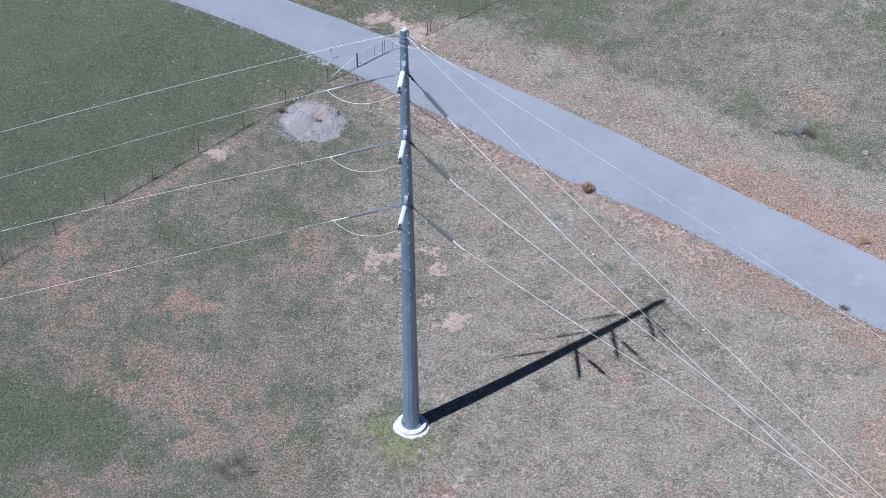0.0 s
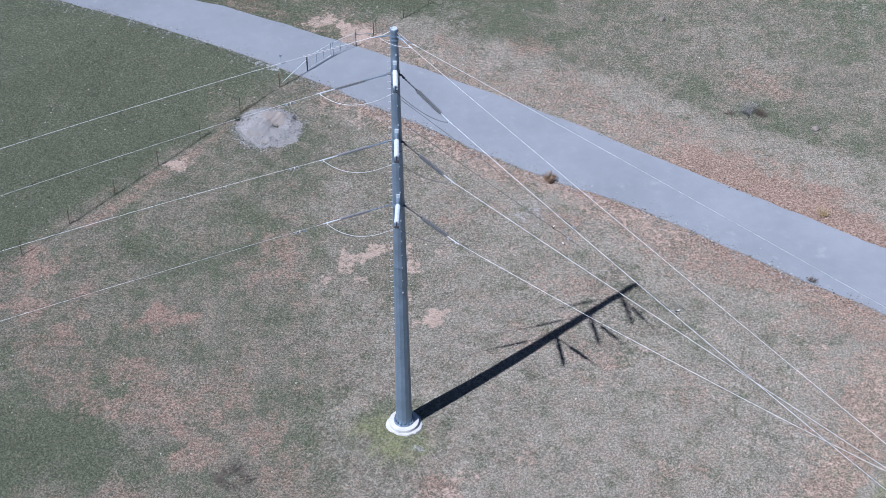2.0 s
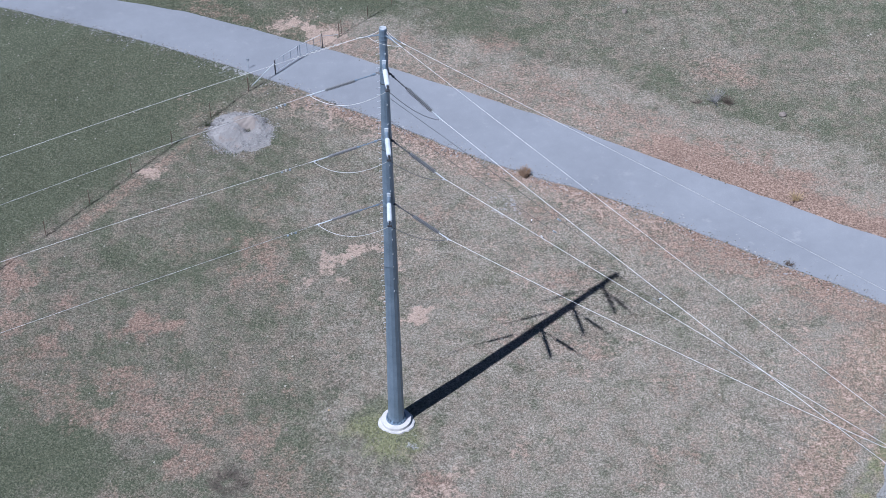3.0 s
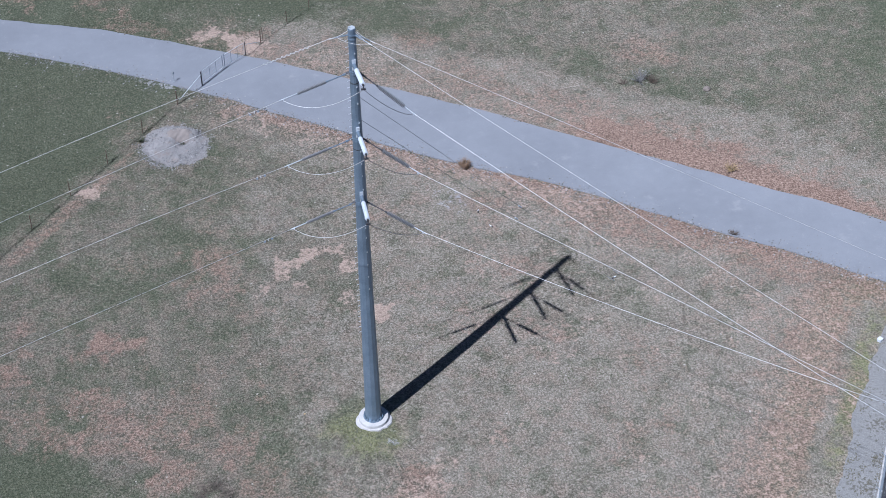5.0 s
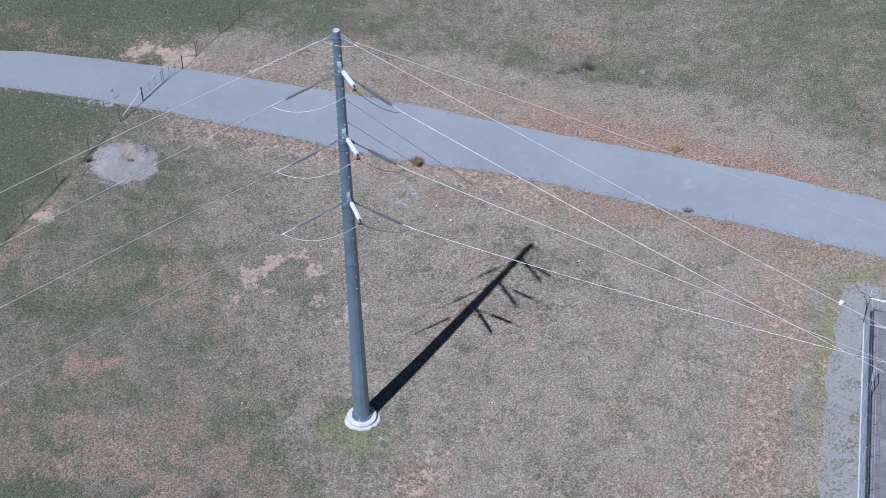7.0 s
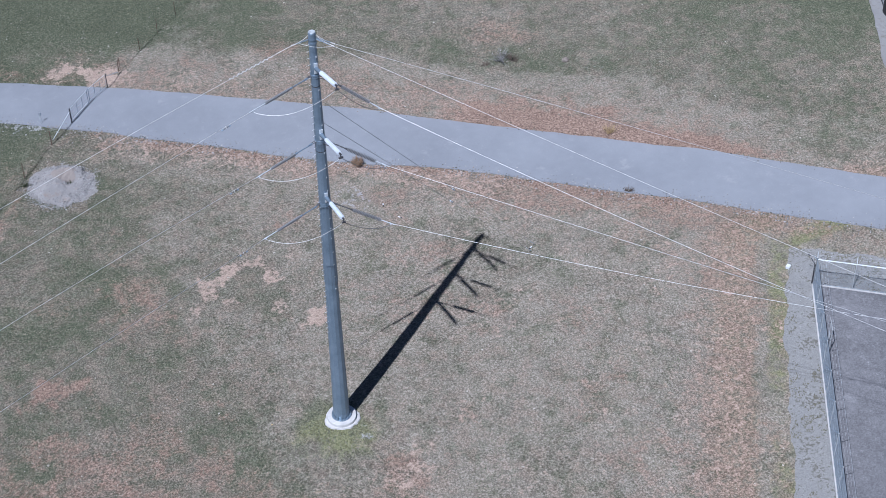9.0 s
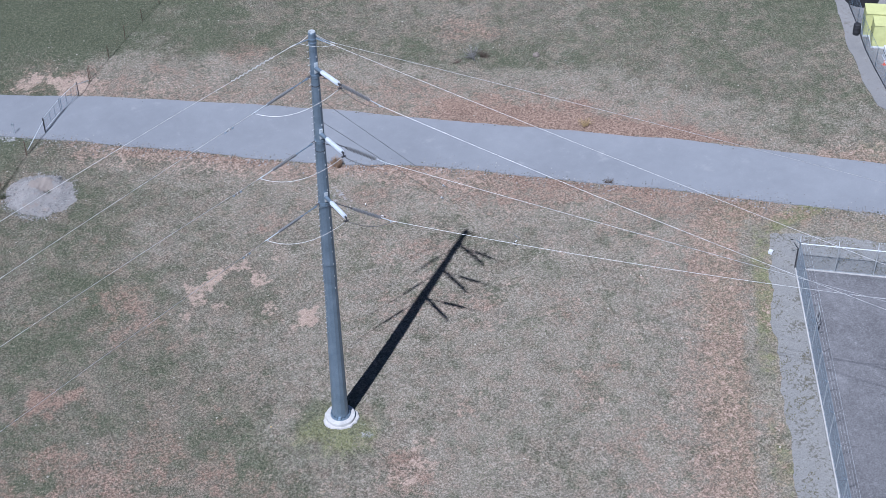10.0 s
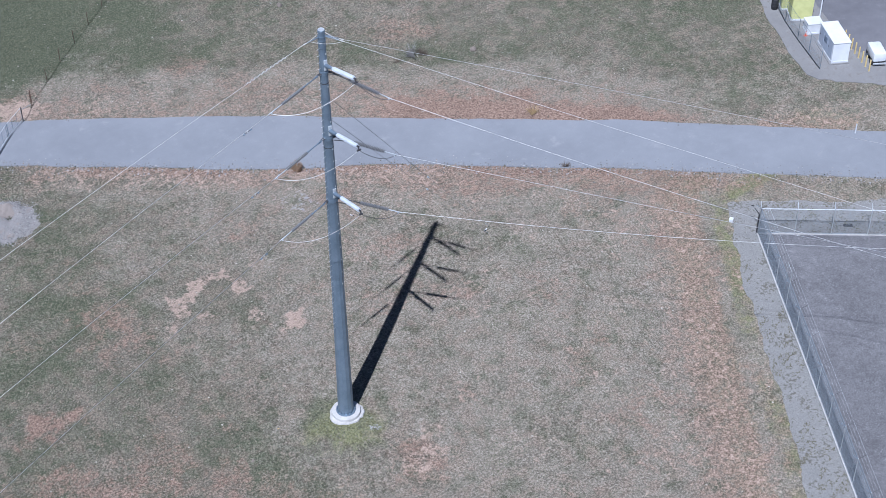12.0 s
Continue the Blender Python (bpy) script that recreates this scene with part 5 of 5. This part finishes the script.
tagged(t, "orange-red traffic cone with a white band beside a cabinet", "traffic cone")


def build_bollard(x, y):
    t = thing("bollard", (x, y, 0.045))
    part("pipe", Build().tube([(0, 0, 0), (0, 0, 1.02), (0, 0, 1.07), (0, 0, 1.09)], [0.06, 0.06, 0.046, 0.015], 12), M_BOLLARD, t, smooth=True)
    part("footing", Build().tube([(0, 0, -0.04), (0, 0, 0.02)], 0.12, 12), M_CONC_DULL, t)
    return tagged(t, "yellow steel pipe bollard beside the enclosure", "bollard", "row of yellow bollards")


for k in range(8):
    s = k / 7
    build_bollard(54.38 + 1.6 * s, 8.72 + 4.3 * s)


def build_far_fence(pts):
    t = thing("chain_link_fence", (*pts[0], 0.03))
    o = Vector((*pts[0], 0))
    for (ax, ay), (bx, by) in zip(pts, pts[1:]):
        a, c = Vector((ax, ay, 0)) - o, Vector((bx, by, 0)) - o
        n = max(1, round((c - a).length / 2.4))
        for k in range(n + 1):
            p = a.lerp(c, k / n)
            part("fence_post", Build().tube([p, p + Vector((0, 0, 1.95))], 0.02, 6), M_STEEL, t)
        part("top_rail", Build().tube([a + Vector((0, 0, 1.93)), c + Vector((0, 0, 1.93))], 0.014, 6), M_STEEL, t)
        # Dark strip added for the shadow line along the fence's foot.
        part("bottom_kerb", Build().tube([a + Vector((0, 0, 0.04)), c + Vector((0, 0, 0.04))], 0.055, 4), M_STEEL_DARK, t, "dark strip standing for the shadow line under the mesh")
        part("chain_link_mesh", chain_link(Build(), a, c - a, (c - a).length, 0.05, 1.93, 0.11, 0.0018), M_STEEL, t, "thin dark chain-link mesh")
    return tagged(t, "dark chain-link fence along the equipment yard", "fence")


build_far_fence([(51.4, 11.2), (53.0, 15.4), (54.1, 18.0), (55.8, 21.2), (60.5, 31)])
t = thing("storage_tank", (58.6, 24.2, 0.04))
part("shell", Build().lathe((0, 0, 0), (0, 0, 2.3), [(0, 1.45), (0.93, 1.45), (0.98, 1.3), (1, 0.4)], 32), M_BLACK, t, smooth=True)
part("hatch", Build().tube([(0, 0, 2.28), (0, 0, 2.42)], 0.3, 16), M_STEEL_DARK, t)
tagged(t, "dark round storage tank in the far yard", "tank")
t = thing("barrel", (54.8, 20.05, 0.04))
part("drum", Build().lathe((0, 0, 0), (0, 0, 0.95), [(0, 0.28), (0.3, 0.30), (0.32, 0.31), (0.34, 0.30), (0.66, 0.30), (0.68, 0.31), (0.7, 0.30), (0.97, 0.29), (1, 0.25)], 20), M_BLACK, t, smooth=True)
tagged(t, "black drum standing by the far fence", "drum")
t = thing("light_pole", (56.6, 16.55, 0.045))
part("shaft", Build().tube([(0, 0, 0), (0, 0, 5.2)], [0.06, 0.045], 10), M_WHITE, t, smooth=True)
part("base_flange", Build().tube([(0, 0, 0), (0, 0, 0.05)], 0.16, 12), M_STEEL, t)
tagged(t, "slim white pipe pole beside the yellow cabinets", "pole")
t = thing("marker_post", (47.4, 3.35, 0))
part("post", Build().tube([(0, 0, -0.1), (0, 0, 0.95)], 0.05, 8), M_WHITE, t)
part("cap", Build().tube([(0, 0, 0.95), (0, 0, 1.02)], 0.06, 8), M_STRAW, t)
tagged(t, "white marker post at the far edge of the road", "marker post")


def build_scrap(x, y, turn):
    """A bent scrap of white plastic pipe with its dark broken end."""
    t = thing("plastic_scrap", (x, y, 0.02), turn)
    part("pipe", Build().tube([Vector((0, 0, 0.03)), Vector((0.11, 0.02, 0.04)), Vector((0.20, 0.0, 0.035))], 0.032, 8), M_WHITE, t)
    part("broken_end", Build().tube([Vector((-0.13, -0.03, 0.025)), Vector((0.0, 0, 0.03))], [0.036, 0.034], 8), M_BLACK, t)
    return tagged(t, "short scrap of white plastic pipe lying in the grass", "scrap", "plastic scraps")


build_scrap(17.55, 9.85, 20.0)
build_scrap(10.1, 18.35, 70.0)
build_scrap(10.7, 16.6, 120.0)


# ---- pale stones lying in the grass ----
stone_rng = np.random.default_rng(77)
stone_at = np.stack([stone_rng.uniform(-34, 45, 5200), stone_rng.uniform(-20, 58, 5200), np.zeros(5200)], 1)
stone_side = line_side(stone_at[:, 0], stone_at[:, 1], ROAD_NEAR), line_side(stone_at[:, 0], stone_at[:, 1], ROAD_FAR)
stone_at = stone_at[((stone_side[0] < -0.4) | (stone_side[1] > 0.4)) & ~inside(stone_at[:, 0], stone_at[:, 1], STRIP) & ~inside(stone_at[:, 0], stone_at[:, 1], YARD) & (value_noise(stone_at[:, 0], stone_at[:, 1], 6.0, 3) > 0.35)]
M_PALE_STONE = island_material("pale_field_stones", [(0.15, (0.16, 0.15, 0.13)), (0.5, (0.28, 0.26, 0.23)), (0.85, (0.42, 0.39, 0.35))])
build_stones("field_stones", stone_at, 0.02, 0.085, M_PALE_STONE, "small pale stones scattered in the grass", 15)


# ---- grass ----
def build_grass():
    rng = np.random.default_rng(21)
    n = 640000
    x, y = rng.uniform(-34, 58, n), rng.uniform(-23, 60, n)
    near, far = line_side(x, y, ROAD_NEAR), line_side(x, y, ROAD_FAR)
    open_land = ~((near > -0.1) & (far < 0.1)) & ~inside(x, y, YARD) & ~inside(x, y, YARD2) & (np.hypot(x, y) > 1.1)
    open_land &= np.hypot((x + 10.35) / 2.6, (y - 30.1) / 2.4) > 1
    open_land &= (x + 1.0 * y > -44) & (x * 0.6 + y < 66) & (y - x < 68)
    x, y = x[open_land], y[open_land]
    n = len(x)
    red, green, pale, gravel, ochre, dry_share = cover(x, y)
    clump = fractal(x, y, 0.9, 61, 3)
    tussock = fractal(x, y, 0.24, 63, 2)
    want = 0.14 + 0.5 * green + 0.7 * (clump - 0.45) + 1.0 * (tussock - 0.5) - 0.16 * step(x, 4, 14) * step(24 - y, 0, 6) - 0.08 * step(far[open_land], 1, 5) - 0.4 * red - 0.5 * pale - 0.6 * gravel
    weedy = 0.95 * step(fractal(x * 0.5 + y * 0.2, y * 1.5 - x * 0.4, 0.6, 65, 3), 0.50, 0.58) * step(fractal(x, y, 3.0, 66, 2), 0.30, 0.45)
    on_strip = inside(x, y, STRIP)
    want = np.where(on_strip, weedy, want)
    green = np.where(on_strip, 0.35, green)
    keep = rng.random(n) < want
    x, y, green, red = x[keep], y[keep], green[keep], red[keep]
    n = len(x)
    z = np.where(on_strip[keep], 0.015, relief(x, y) - 0.01)
    blades = 2
    ang = rng.random((n, blades)) * 6.283
    size = 0.045 + 0.06 * rng.random((n, 1)) ** 1.5 + 0.03 * green[:, None]
    tall = size * (0.35 + 0.5 * rng.random((n, blades)))
    dx, dy = np.cos(ang) * size, np.sin(ang) * size
    a = np.stack([x[:, None] - dy * 0.5, y[:, None] + dx * 0.5, np.repeat(z[:, None], blades, 1)], -1)
    b = np.stack([x[:, None] + dy * 0.5, y[:, None] - dx * 0.5, np.repeat(z[:, None], blades, 1)], -1)
    c = np.stack([x[:, None] + dx * 0.9, y[:, None] + dy * 0.9, z[:, None] + tall], -1)
    co = np.stack([a, b, c], 2).reshape(-1, 3)
    me = bpy.data.meshes.new("grass_tufts")
    me.vertices.add(len(co))
    me.vertices.foreach_set("co", co.astype(np.float32).ravel())
    m = n * blades
    me.loops.add(m * 3)
    me.loops.foreach_set("vertex_index", np.arange(m * 3, dtype=np.int32))
    me.polygons.add(m)
    me.polygons.foreach_set("loop_start", np.arange(m, dtype=np.int32) * 3)
    me.update(calc_edges=True)
    lush = np.repeat(np.clip(green - 0.3 * red + rng.normal(0, 0.12, n), 0, 1), blades * 3)
    tone = np.repeat(rng.random(n) * np.where(on_strip[keep], 0.42, 1.0), blades * 3)
    layer = me.color_attributes.new("tuft", "FLOAT_COLOR", "POINT")
    layer.data.foreach_set("color", np.stack([lush, tone, lush * 0, lush * 0 + 1], 1).astype(np.float32).ravel())
    mat, nt, bs = nodes_of("grass_blades")
    at = nt.nodes.new("ShaderNodeVertexColor")
    at.layer_name = "tuft"
    sp = nt.nodes.new("ShaderNodeSeparateColor")
    nt.links.new(at.outputs[0], sp.inputs[0])
    dry = ramp_of(nt, sp.outputs[1], [(0.0, (0.110, 0.103, 0.077)), (0.4, (0.152, 0.140, 0.108)), (0.75, (0.215, 0.193, 0.155)), (1.0, (0.265, 0.238, 0.194))])
    wet = ramp_of(nt, sp.outputs[1], [(0.0, (0.072, 0.080, 0.052)), (0.6, (0.106, 0.115, 0.076)), (1.0, (0.155, 0.158, 0.110))])
    nt.links.new(mix_of(nt, range_of(nt, sp.outputs[0], 0.3, 0.95), dry, wet), bs.inputs["Base Color"])
    bs.inputs["Roughness"].default_value = 0.9
    bs.inputs["Specular IOR Level"].default_value = 0.15
    bs.inputs["Diffuse Roughness"].default_value = 1.0
    me.materials.append(mat)
    return tagged(new("grass_tufts", me), "short tufts of green and dry tan winter grass", "grass", kind="stuff")


build_grass()
